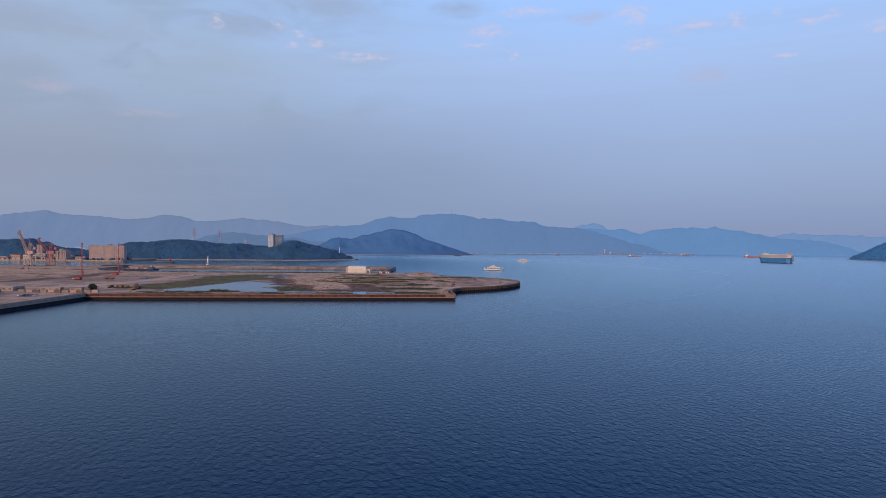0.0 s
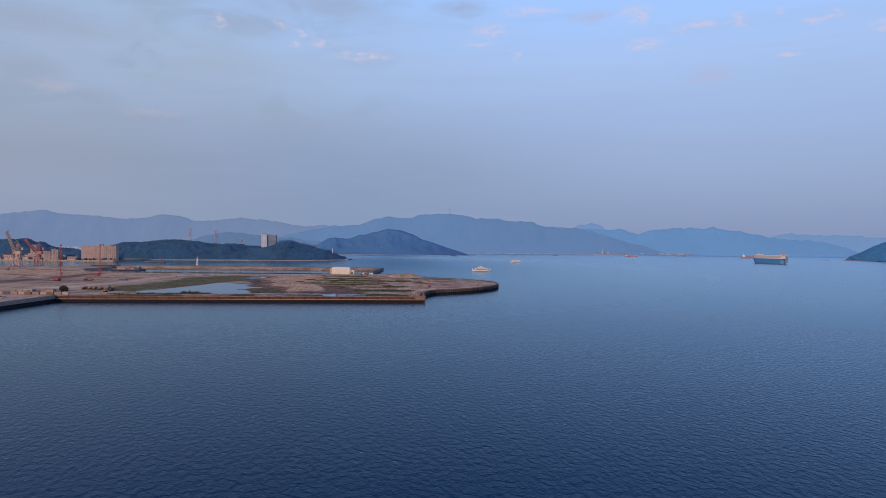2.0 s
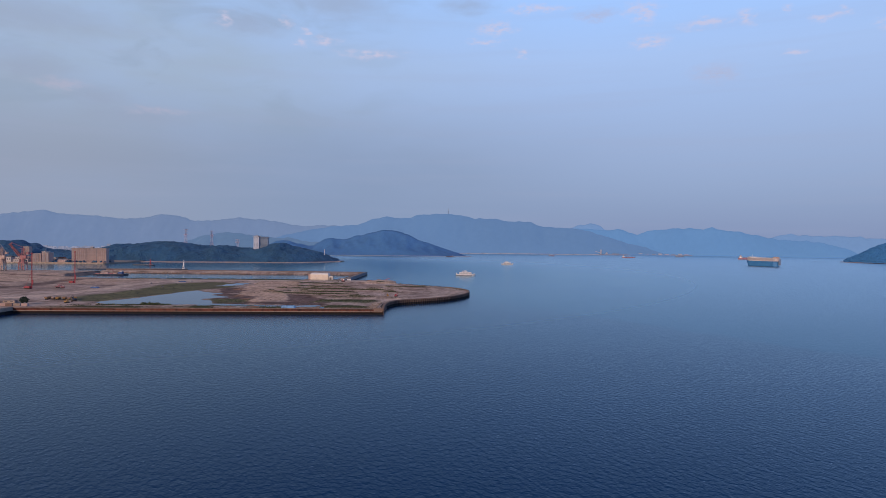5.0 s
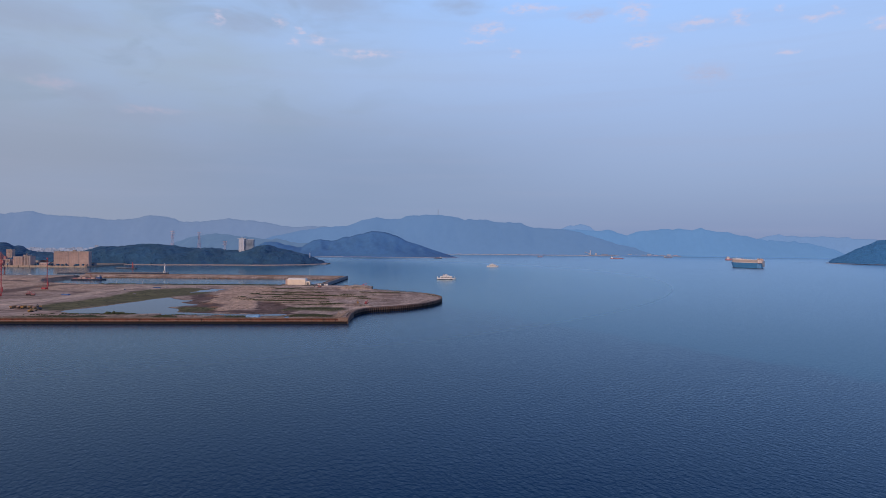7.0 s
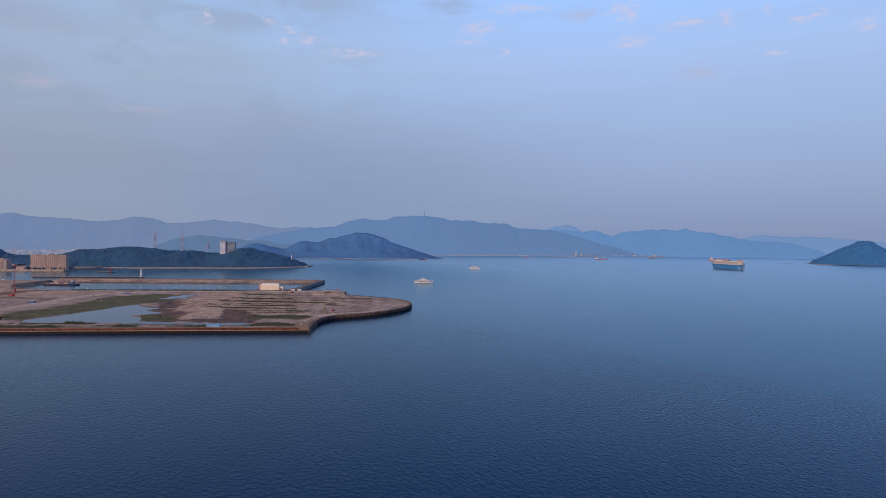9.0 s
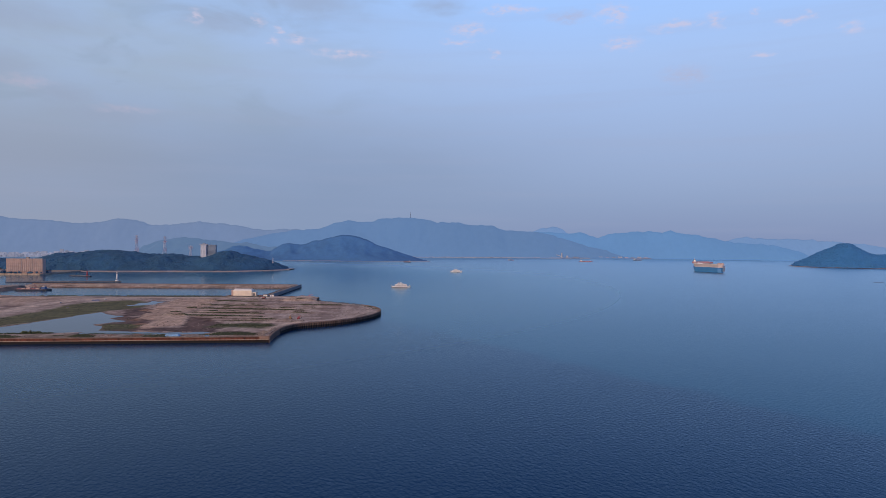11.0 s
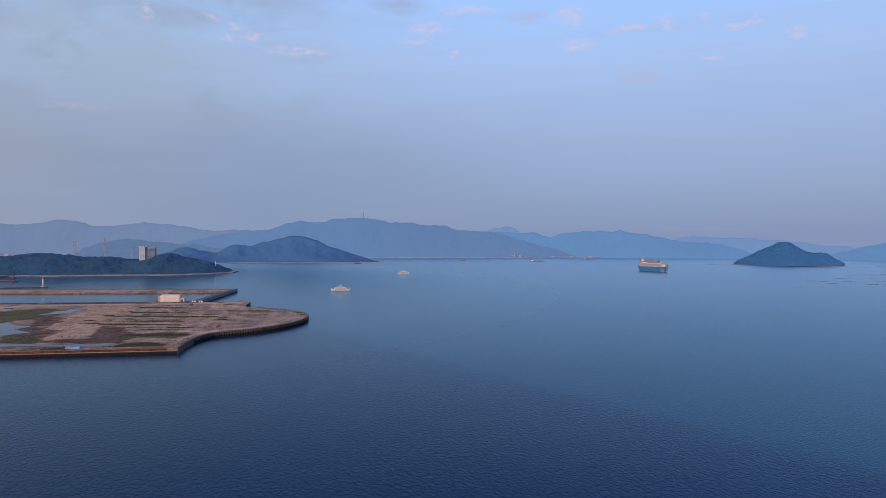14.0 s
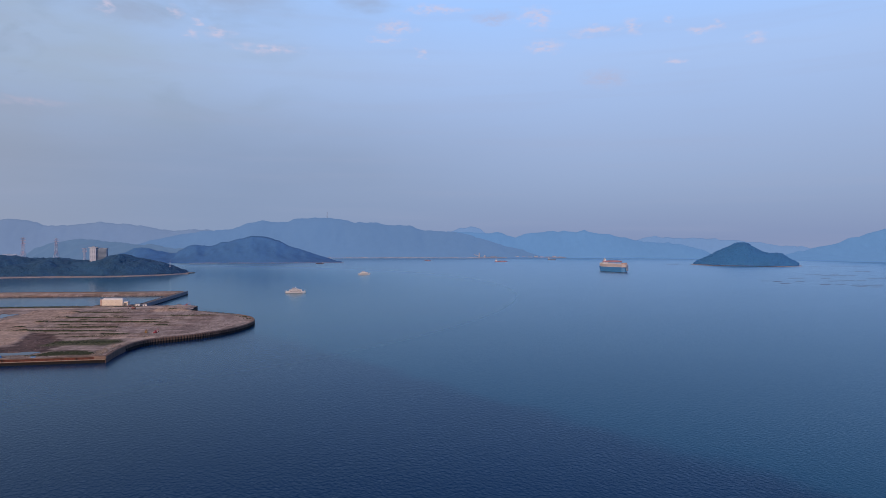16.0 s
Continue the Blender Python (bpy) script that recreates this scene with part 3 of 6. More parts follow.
def wooded(name, crest, y_crest, front, back, label, n, seed, shore_bend=0.0, clump=(1.8, 4.4), material=None, step=3.0, category="island", m=None, steep=2.2, sunk=1.2):
    """A low wooded hill: the ground, a pale beach at its foot, and a crown of trees."""
    material = material or WOODS
    x0, x1 = crest[0][0], crest[-1][0]

    def height(gx, gy):
        yc = y_crest + shore_bend * (gx - (x0 + x1) / 2)
        end = np.clip(np.minimum(gx - x0, x1 - gx) / 130, 0.05, 1) ** 0.5
        t = np.where(gy < yc, (yc - gy) / (front * end), (gy - yc) / (back * end))
        c = crest_at(gx, crest) - 6
        shape = np.clip(1 - np.abs(t) ** steep, -1, 1)
        return np.where(shape > 0, np.maximum(c, 0.5) * shape, 14 * shape) + 4 * fractal(gx, gy, 70, 3, seed) * (np.abs(t) < 1) * np.clip(c / 20, 0, 1)

    lo, hi = y_crest - front - abs(shore_bend) * (x1 - x0) / 2, y_crest + back + abs(shore_bend) * (x1 - x0) / 2
    xs, ys = np.arange(x0 - 10, x1 + 10, step), np.arange(lo - 20, hi + 20, step)
    gx, gy = np.meshgrid(xs, ys)
    z = height(gx, gy)
    low = (z[:-1, :-1] > -14) | (z[1:, 1:] > -14)
    hill = thing(name, label, category, kind="structure", m=m)
    canopy = np.where(z > 3, 1.8 + 3.2 * fractal(gx, gy, 22, 3, seed + 2), 0)
    me, _ = grid_mesh("hillside", xs, ys, np.clip(z + canopy, -3, None), low, material)
    part("hillside", me, material, hill)
    beach, _ = grid_mesh("beach", xs, ys, np.where(z > -9 - 5 * value_noise(gx / 70, gy * 0, seed + 4), np.clip(z * 0.15 + 2.0, 0.3, 2.2), -3), low, BEACH)
    part("beach", beach, BEACH, hill, "pale strip of beach and rock")
    rng = np.random.default_rng(seed)
    px, py = rng.uniform(x0, x1, n * 4), rng.uniform(lo, y_crest + abs(shore_bend) * (x1 - x0) / 2 + 30, n * 4)
    pz = height(px, py)
    ok = np.where(pz > 2.5)[0][:n]
    r = rng.uniform(*clump, len(ok))
    woods = part("woods", clumps("woods", np.stack([px[ok], py[ok], pz[ok] + 1.3 - sunk + 3.2 * fractal(px[ok], py[ok], 22, 3, seed + 2)], -1), r, material, 0.5, fine=True, rough=0.2, seed=seed, rounded=True), material, hill, "dense crowns of dark trees")
    tagged(woods, kind="stuff")
    return height


wooded("wooded_headland", [(-1180, 30), (-1104, 46), (-1029, 58), (-951, 65), (-852, 64), (-754, 56), (-656, 48), (-610, 46), (-572, 47), (-548, 61), (-515, 67), (-490, 60), (-459, 51), (-381, 38), (-337, 17), (-312, 4)], 2230, 160, 190, "low headland covered in dark dense trees", 9000, 71, shore_bend=0.12)
wooded("wooded_hill", [(-2000, 40), (-1700, 60), (-1540, 66), (-1481, 70), (-1442, 69), (-1412, 58), (-1344, 38), (-1226, 30), (-1104, 33), (-1040, 27)], 2250, 150, 150, "wooded hill behind the harbour town", 5000, 83)
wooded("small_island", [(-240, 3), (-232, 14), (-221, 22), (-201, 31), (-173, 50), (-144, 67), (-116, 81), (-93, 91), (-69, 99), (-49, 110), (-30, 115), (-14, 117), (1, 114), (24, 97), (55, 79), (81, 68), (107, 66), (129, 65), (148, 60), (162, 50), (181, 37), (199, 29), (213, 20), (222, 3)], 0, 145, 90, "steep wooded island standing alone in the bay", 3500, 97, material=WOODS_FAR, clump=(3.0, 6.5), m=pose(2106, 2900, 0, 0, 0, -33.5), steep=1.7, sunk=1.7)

# ---- reclaimed land ----
LAND = [(-1400, 300), (-333, 300), (-333, 603), (12, 630), (9, 662), (9, 690), (12, 712), (22, 732), (45, 749), (67, 770), (88, 804), (99, 840), (103, 872), (98, 905), (86, 932), (68, 955), (46, 973), (22, 996), (0, 1012), (-8, 1020), (-14, 1088), (-24, 1098), (-90, 1100), (-113, 1100), (-113, 1124), (-174, 1124), (-174, 1097), (-200, 1096), (-415, 1078), (-510, 1080), (-600, 1128), (-640, 1200), (-648, 1310), (-648, 1330), (-1400, 1330)]
GROUND_Z = 6.0
POND_EDGE = [(-291, 668), (-282, 700), (-271, 725), (-262, 784), (-252, 840), (-238, 822), (-210, 797), (-217, 777), (-189, 748), (-202, 718), (-183, 692), (-172, 664), (-258, 651)]
POOL_EDGE = [(-256, 930), (-252, 960), (-254, 1000), (-233, 994), (-231, 955), (-242, 940)]
STRIP_EDGE = [(-176, 668), (-120, 658), (-58, 660), (-60, 652), (-176, 650)]
SAND_HEAP = [(-56, 1012), (-12, 1014), (-28, 1088), (-50, 1082)]
SAND_EDGE = [(-213, 929), (-222, 1042), (-161, 1028), (-140, 900), (-146, 843), (-112, 745), (-102, 708), (-132, 686), (-150, 756), (-173, 777), (-194, 853)]
MUD_EDGE = [(-240, 905), (-205, 880), (-172, 850), (-188, 800), (-150, 765), (-140, 690), (-105, 700), (-112, 745), (-126, 793), (-108, 797), (-75, 745), (-58, 712), (-52, 676), (-10, 664), (-170, 664), (-185, 690), (-200, 718), (-189, 748), (-215, 790)]
GRASS_EDGE = [(-352, 700), (-346, 748), (-332, 811), (-342, 963), (-289, 1012), (-238, 975), (-228, 905), (-252, 842), (-262, 790), (-277, 735), (-296, 668)]
GRASS_ISLE = [(-192, 722), (-150, 728), (-138, 675), (-180, 676)]
GRASS_FRONT = [(-72, 700), (-62, 726), (-40, 736), (-10, 736), (-1, 712), (-10, 692), (-40, 696)]
GRASS_CORNER = [(-64, 640), (-46, 662), (-20, 666), (-5, 660), (-2, 640), (-30, 636)]
ROAD = [(-640, 640), (-470, 672), (-400, 700), (-384, 766), (-378, 847), (-381, 926), (-376, 1000), (-340, 1044), (-290, 1058), (-218, 1066), (-30, 1072)]


QUAY_TRACK = [(1, 640), (-2, 690), (5, 728), (32, 756), (54, 778), (74, 810), (85, 848), (88, 878)]
DARK_TRACKS = [([(-575, 735), (-524, 785), (-520, 850), (-500, 895), (-525, 985), (-526, 1040), (-480, 1068)], 15), ([(-505, 840), (-450, 842), (-396, 860)], 6), ([(-640, 985), (-560, 940), (-470, 925), (-400, 905)], 6), ([(-900, 1190), (-720, 1165), (-560, 1100), (-430, 1062)], 9), ([(-420, 660), (-370, 668), (-345, 672)], 3)]


def along(px, py, line):
    d = np.full(px.shape, 1e9)
    for (x0, y0), (x1, y1) in zip(line, line[1:]):
        ex, ey = x1 - x0, y1 - y0
        t = np.clip(((px - x0) * ex + (py - y0) * ey) / (ex * ex + ey * ey), 0, 1)
        d = np.minimum(d, np.hypot(px - x0 - t * ex, py - y0 - t * ey))
    return d


def land_fields(gx, gy):
    """Height of the fill and what covers it."""
    wob = 7 * fractal(gx, gy, 24, 4, 5)
    wob2 = 3.5 * fractal(gx, gy, 11, 3, 15)
    edge = inside(gx, gy, LAND)
    sand = np.maximum(soft(inside(gx, gy, SAND_EDGE) + wob + wob2, 1.6), (0.15 + 0.83 * soft(np.minimum(gy - 930, 1250 - gy) * 0.25 + 2 * wob, 12)) * soft(-405 - gx, 30) * (gy < 1280))
    heap = soft(inside(gx, gy, SAND_HEAP) + wob + wob2, 3)
    sand = np.maximum(sand, 0.9 * heap)
    mud = np.maximum(soft(inside(gx, gy, MUD_EDGE) + wob + wob2, 2.5), 0.5 * soft(4 + 2.2 * fractal(gx * 0.25, gy, 30, 4, 31) * 8 - 0.12 * np.abs(gy - 860), 8) * soft(-385 - gx, 20)) * (1 - sand)
    for line, width in DARK_TRACKS:
        churned = soft(width - along(gx, gy, line) + wob2 + 1.2 * wob, 5)
        mud = np.maximum(mud, 0.9 * churned)
        sand = sand * (1 - 0.95 * churned)
    grass = np.maximum.reduce([soft(inside(gx, gy, GRASS_EDGE) + wob2, 5), soft(inside(gx, gy, GRASS_ISLE) + wob2, 5), soft(inside(gx, gy, GRASS_FRONT) + wob2 + 0.5 * wob, 5), 0.85 * soft(inside(gx, gy, GRASS_CORNER) + wob2 + 0.5 * wob, 5)])
    road = np.maximum(soft(11 - along(gx, gy, ROAD) + 0.4 * wob2, 4), 0.8 * soft(3.2 - along(gx, gy, QUAY_TRACK) + 0.3 * wob2, 2))
    z = GROUND_Z - 0.5 + 0.25 * fractal(gx, gy, 30, 4, 2) + sand * (0.8 + 0.4 * fractal(gx, gy, 16, 3, 8)) + 1.2 * heap - mud * 0.15
    # rows of spoil with weeds along them, and paler strips between
    rows = np.zeros(gx.shape)
    weeds = np.zeros(gx.shape)
    for y0, xa, xb, green in SPOIL_ROWS:
        d = np.abs(gy - y0 + 0.115 * (gx + 100) - 2.5 * value_noise(gx / 40, gy * 0 + y0, 3))
        run = soft(np.minimum(gx - xa, xb - gx) + 12 * value_noise(gx / 12, gy / 12, int(y0)), 10)
        rows = np.maximum(rows, np.clip(1 - d / 5, 0, 1) * run)
        patch = np.clip(1.2 + green + 0.9 * fractal(gx, gy * 3, 28, 3, int(y0) + 1), 0, 1)
        weeds = np.maximum(weeds, np.clip(2.0 - d / 1.9, 0, 1) * run * patch)
        strip = np.abs(gy - y0 - 8 + 0.115 * (gx + 100) - 3 * value_noise(gx / 30, gy * 0 + y0, 6))
        road = np.maximum(road, 0.42 * np.clip(1.6 - strip / 3.2, 0, 1) * run * soft(4 * fractal(gx * 0.4, gy, 22, 3, int(y0) + 7) + 1, 4))
    z = z + 1.5 * rows
    fringe = soft(11 - np.abs(gy - (603 + (gx + 333) * 0.0783) - 12) + wob2, 5) * (gx > -333) * np.clip(0.35 + 0.9 * fractal(gx, gy, 35, 3, 77), 0, 1)
    back = soft(5 - np.abs(gy - 1082 + wob2 * 0.3), 3) * (gx < -95) * (gx > -470) * 0.9
    grass = np.clip(np.maximum.reduce([grass, weeds, 0.8 * fringe, back]), 0, 1) * (1 - 0.8 * road)
    mud = np.maximum(mud, 0.4 * rows * soft(6 * fractal(gx * 0.3, gy, 20, 3, 66) + 3, 5))
    pond = np.maximum.reduce([inside(gx, gy, POND_EDGE) + 0.7 * wob2, inside(gx, gy, POOL_EDGE) + 1.3 * wob2, inside(gx, gy, STRIP_EDGE) + 0.8 * wob2])
    wet = soft(pond + 5, 6)
    grass = grass * (1 - 0.85 * soft(pond + 3.5, 4))
    z = z - 1.5 * soft(pond, 8)
    z = np.where(edge < 5, np.minimum(z, GROUND_Z - 0.35), z)
    return z, np.clip(grass, 0, 1), np.clip(sand, 0, 1), np.clip(mud + 0.6 * wet + 0.5 * soft(3 - np.abs(pond + 1.5), 2), 0, 1), road, edge


# y of the row, from x, to x, how green
SPOIL_ROWS = [(757, -90, 30, -0.9), (775, -110, 5, -0.85), (801, -150, -36, 0.1), (831, -160, -38, -0.15), (857, -140, 40, -0.95), (884, -156, 0, 0.0), (908, -120, 60, -0.95), (931, -150, -62, -0.2), (955, -130, 50, -0.95), (993, -182, -92, -0.25), (1022, -130, -20, -0.95), (1062, -168, -120, 0.05)]


def ground_material():
    m = bpy.data.materials.new("reclaimed_ground")
    m.use_nodes = True
    nt = m.node_tree
    N, L = nt.nodes.new, nt.links.new
    b = nt.nodes["Principled BSDF"]
    pos = N("ShaderNodeNewGeometry").outputs["Position"]

    def tex(scale, detail, stretch=(1, 1, 1)):
        mp, n = N("ShaderNodeMapping"), N("ShaderNodeTexNoise")
        mp.inputs["Scale"].default_value = stretch
        L(pos, mp.inputs[0]), L(mp.outputs[0], n.inputs["Vector"])
        n.inputs["Scale"].default_value, n.inputs["Detail"].default_value = scale, detail
        return n.outputs[0]

    def two(fac, a, c, lo=0.35, hi=0.65):
        r = N("ShaderNodeValToRGB")
        r.color_ramp.elements[0].position, r.color_ramp.elements[1].position = lo, hi
        r.color_ramp.elements[0].color, r.color_ramp.elements[1].color = (*a, 1), (*c, 1)
        L(fac, r.inputs[0])
        return r.outputs[0]

    def mix(fac, a, c):
        n = N("ShaderNodeMix")
        n.data_type = "RGBA"
        L(fac, n.inputs[0]), L(a, n.inputs[6]), L(c, n.inputs[7])
        return n.outputs[2]

    def field(name):
        n = N("ShaderNodeAttribute")
        n.attribute_name = name
        return n.outputs["Fac"]

    grain = tex(0.9, 4)
    col = two(tex(0.05, 9, (1.3, 0.55, 1)), DIRT_DARK, DIRT_PALE, 0.38, 0.62)
    col = mix(field("mud"), col, two(tex(0.09, 8, (1.4, 0.5, 1)), (0.082, 0.049, 0.045), (0.172, 0.108, 0.095)))
    col = mix(field("sand"), col, two(tex(0.07, 8, (1.4, 0.5, 1)), (0.445, 0.312, 0.235), (0.610, 0.450, 0.345)))
    col = mix(field("road"), col, two(tex(0.08, 5), (0.53, 0.415, 0.345), (0.65, 0.525, 0.435)))
    col = mix(field("grass"), col, two(tex(0.10, 8, (1.4, 0.5, 1)), GRASS_A, GRASS_B, 0.3, 0.7))
    speck = two(tex(0.22, 9, (1.4, 0.5, 1)), (0.74, 0.72, 0.71), (1.26, 1.26, 1.26), 0.36, 0.64)
    band = two(tex(0.24, 6, (0.07, 1, 1)), (0.62, 0.59, 0.58), (1.12, 1.12, 1.12), 0.38, 0.52)
    mul = N("ShaderNodeMix")
    mul.data_type, mul.blend_type = "RGBA", "MULTIPLY"
    mul.inputs[0].default_value = 0.8
    L(col, mul.inputs[6]), L(speck, mul.inputs[7])
    mul2 = N("ShaderNodeMix")
    mul2.data_type, mul2.blend_type = "RGBA", "MULTIPLY"
    mul2.inputs[0].default_value = 0.75
    L(mul.outputs[2], mul2.inputs[6]), L(band, mul2.inputs[7])
    L(mul2.outputs[2], b.inputs["Base Color"])
    b.inputs["Roughness"].default_value = 0.95
    bp = N("ShaderNodeBump")
    bp.inputs["Strength"].default_value, bp.inputs["Distance"].default_value = 0.6, 0.5
    L(grain, bp.inputs["Height"]), L(bp.outputs[0], b.inputs["Normal"])
    return m


DIRT_DARK, DIRT_PALE = (0.290, 0.215, 0.186), (0.520, 0.415, 0.360)
GRASS_A, GRASS_B = (0.068, 0.066, 0.034), (0.162, 0.160, 0.068)
GROUND = ground_material()


def build_ground():
    def sheet(name, xs, ys, label, cut):
        gx, gy = np.meshgrid(xs, ys)
        z, grass, sand, mud, road, edge = land_fields(gx, gy)
        cx, cy = (gx[:-1, :-1] + gx[1:, 1:]) / 2, (gy[:-1, :-1] + gy[1:, 1:]) / 2
        keep = inside(cx, cy, LAND) > 1.2
        me, used = grid_mesh(name, xs, ys, z, keep, GROUND)
        for key, data in (("grass", grass), ("sand", sand), ("mud", mud), ("road", road)):
            me.attributes.new(key, "FLOAT", "POINT").data.foreach_set("value", data.ravel()[used].astype(np.float32))
        return tagged(new(name, me), label, "ground", kind="structure")

    sheet("ground", np.arange(-390, 105, 2.4), np.arange(602, 1102, 2.4), "bare reclaimed ground with spoil rows, weeds and puddles", True)
    sheet("ground_west", np.concatenate([np.arange(-1400, -390, 6.0), [-390.0]]), np.arange(300, 1332, 6.0), "bare dusty reclaimed ground with vehicle tracks", False)
    sheet("ground_yard", np.arange(-390, -330, 4.0), np.concatenate([np.arange(300, 602, 4.0), [602.0]]), "bare dusty yard beside the quay", False)
    tagged(new("pond", MB().add([(-310, 640, 5.05), (-50, 640, 5.05), (-50, 860, 5.05), (-310, 860, 5.05)], [(0, 1, 2, 3)]).mesh("pond", POND)), "shallow still rainwater pond on the bare ground", "pond", kind="structure")
    tagged(new("pool", MB().add([(-275, 890, 5.05), (-215, 890, 5.05), (-215, 1020, 5.05), (-275, 1020, 5.05)], [(0, 1, 2, 3)]).mesh("pool", POND)), "shallow rainwater pool on the bare ground", "pool", kind="structure")


build_ground()


# ---- quay walls ----
def edge_wall(mb, pts, z0, z1, thick):
    """A wall of some thickness along a line, its outer face on the line, the land on its left."""
    for (xa, ya), (xb, yb) in zip(pts, pts[1:]):
        d = Vector((xb - xa, yb - ya, 0)).normalized()
        n = Vector((-d.y, d.x, 0)) * thick
        vs = [(xa, ya), (xb, yb), (xb + n.x, yb + n.y), (xa + n.x, ya + n.y)]
        mb.add([(*p, z0) for p in vs] + [(*p, z1) for p in vs], [(3, 2, 1, 0), (4, 5, 6, 7), (0, 1, 5, 4), (1, 2, 6, 5), (2, 3, 7, 6), (3, 0, 4, 7)])
    return mb


def resample(pts, step):
    out, carry = [pts[0]], 0.0
    for (xa, ya), (xb, yb) in zip(pts, pts[1:]):
        length = math.hypot(xb - xa, yb - ya)
        s = step - carry
        while s < length:
            out.append((xa + (xb - xa) * s / length, ya + (yb - ya) * s / length))
            s += step
        carry = length - (s - step)
    return out


def smooth_line(pts, rounds=2):
    for _ in range(rounds):
        out = [pts[0]]
        for a, b in zip(pts, pts[1:]):
            out += [(a[0] * 0.75 + b[0] * 0.25, a[1] * 0.75 + b[1] * 0.25), (a[0] * 0.25 + b[0] * 0.75, a[1] * 0.25 + b[1] * 0.75)]
        pts = out + [pts[-1]]
    return pts


quay = tagged(new("quay_wall", edge_wall(MB(), LAND[1:23], -4.0, 5.3, 3.0).mesh("quay_wall", TIDE)), "dark harbour wall round the reclaimed land", "quay wall", kind="structure")


def skirt(pts, out, z0, z1):
    """A bank that slopes down from the edge of the land to the sea bed."""
    mb = MB()
    ring = []
    for i, p in enumerate(pts):
        a, b = pts[max(0, i - 1)], pts[min(len(pts) - 1, i + 1)]
        d = Vector((b[0] - a[0], b[1] - a[1], 0)).normalized()
        ring.append(((p[0], p[1]), (p[0] + d.y * out, p[1] - d.x * out)))
    n = len(ring)
    mb.add([(*a, z1) for a, _ in ring] + [(*b, z0) for _, b in ring], [(i, n + i, n + i + 1, i + 1) for i in range(n - 1)])
    return edge_wall(mb, pts, z0, z1, 4.0)


tagged(new("basin_bank", skirt(LAND[22:35], 16.0, -2.0, 5.2).mesh("basin_bank", ROCK)), "sloping earth and rock bank of the basin", "bank", kind="structure")


def corrugated(length, z0, z1, pitch=1.5, depth=0.35):
    mb = MB()
    n = round(length / pitch)
    xs = []
    for i in range(n):
        x = i * length / n
        w = length / n
        xs += [(x, 0), (x + 0.3 * w, 0), (x + 0.5 * w, -depth), (x + 0.8 * w, -depth)]
    xs.append((length, 0))
    k = len(xs)
    vs = [(x, y, z0) for x, y in xs] + [(x, y, z1) for x, y in xs]
    return mb.add(vs, [(i, i + 1, k + i + 1, k + i) for i in range(k - 1)])


PANEL = 11.53
UPPER = corrugated(PANEL - 0.12, 3.2, 5.35, 1.5, 0.08).mesh("sheet_pile", RUST)
LOWER = corrugated(PANEL - 0.12, 2.3, 3.0, 1.5, 0.08).mesh("sheet_pile_lower", RUST_PALE)
WALER = MB().box(0, -0.75, 2.85, PANEL - 0.25, 0, 3.3, 0.1).mesh("waler", CONCRETE)
CAP = MB().box(0, -0.9, 5.35, PANEL - 0.15, 1.6, 6.05, 0.12).mesh("coping", COPING)
FENDER = MB().box(-0.18, -0.75, 3.3, 0.18, -0.3, 5.3, 0.05).mesh("fender", TIDE)
front_dir = math.degrees(math.atan2(27, 345))
for i in range(30):
    m = pose(-333, 603, 0, 0, 0, front_dir) @ pose(i * PANEL, -0.35, 0)
    for name, me in (("sheet_pile", UPPER), ("sheet_pile", LOWER), ("waler", WALER), ("coping", CAP)):
        part(name, me, None, quay).matrix_basis = m
    if i % 5 == 3:
        part("fender", FENDER, None, quay).matrix_basis = m
part("corner_block", MB().box(-9, -1.2, 3.6, 0.6, 2.4, 6.3, 0.3), COPING, quay, "pale concrete corner block").matrix_basis = pose(12, 630, 0, 0, 0, front_dir)

SIDE_UP = MB().box(0, -0.5, 3.1, 9.85, 2.4, 6.6, 0.15).mesh("wall_block", CONCRETE)
SIDE_LOW = MB().box(0, -0.3, -0.5, 9.6, 0.4, 3.0, 0.15).mesh("wall_block_lower", TIDE)
for i in range(30):
    m = pose(-333, 303 + i * 10, 0, 0, 0, 90)
    part("wall_block", SIDE_UP, None, quay, "pale grey concrete block").matrix_basis = m
    part("wall_block", SIDE_LOW, None, quay).matrix_basis = m

curve = smooth_line(LAND[3:16])
CELL_MESH = MB().lathe([(1.5, 2.7), (1.5, 5.1), (1.3, 5.35)], 10).mesh("caisson_column", CELL)
CELL_FOOT = MB().lathe([(1.55, -1.5), (1.55, 2.6), (1.5, 2.7)], 10).mesh("column_foot", TIDE)
CURVE_CAP = MB().box(-0.1, -1.2, 5.3, 3.12, 1.1, 6.25, 0.2).mesh("coping", COPING)
pts = resample(curve, 3.15)
for i, (a, b) in enumerate(zip(pts, pts[1:])):
    ang = math.degrees(math.atan2(b[1] - a[1], b[0] - a[0]))
    if b[1] > 690:
        part("caisson_column", CELL_MESH, None, quay).matrix_basis = pose(a[0], a[1], 0, 0, 0, ang)
        part("column_foot", CELL_FOOT, None, quay).matrix_basis = pose(a[0], a[1], 0, 0, 0, ang)
    part("coping", CURVE_CAP, None, quay).matrix_basis = pose(a[0], a[1], 0, 0, 0, ang)
part("plain_wall", edge_wall(MB(), [(12.6, 629), (10, 662), (9.8, 692)], -2, 5.3, 0.7), CELL, quay, "smooth brown wall section")
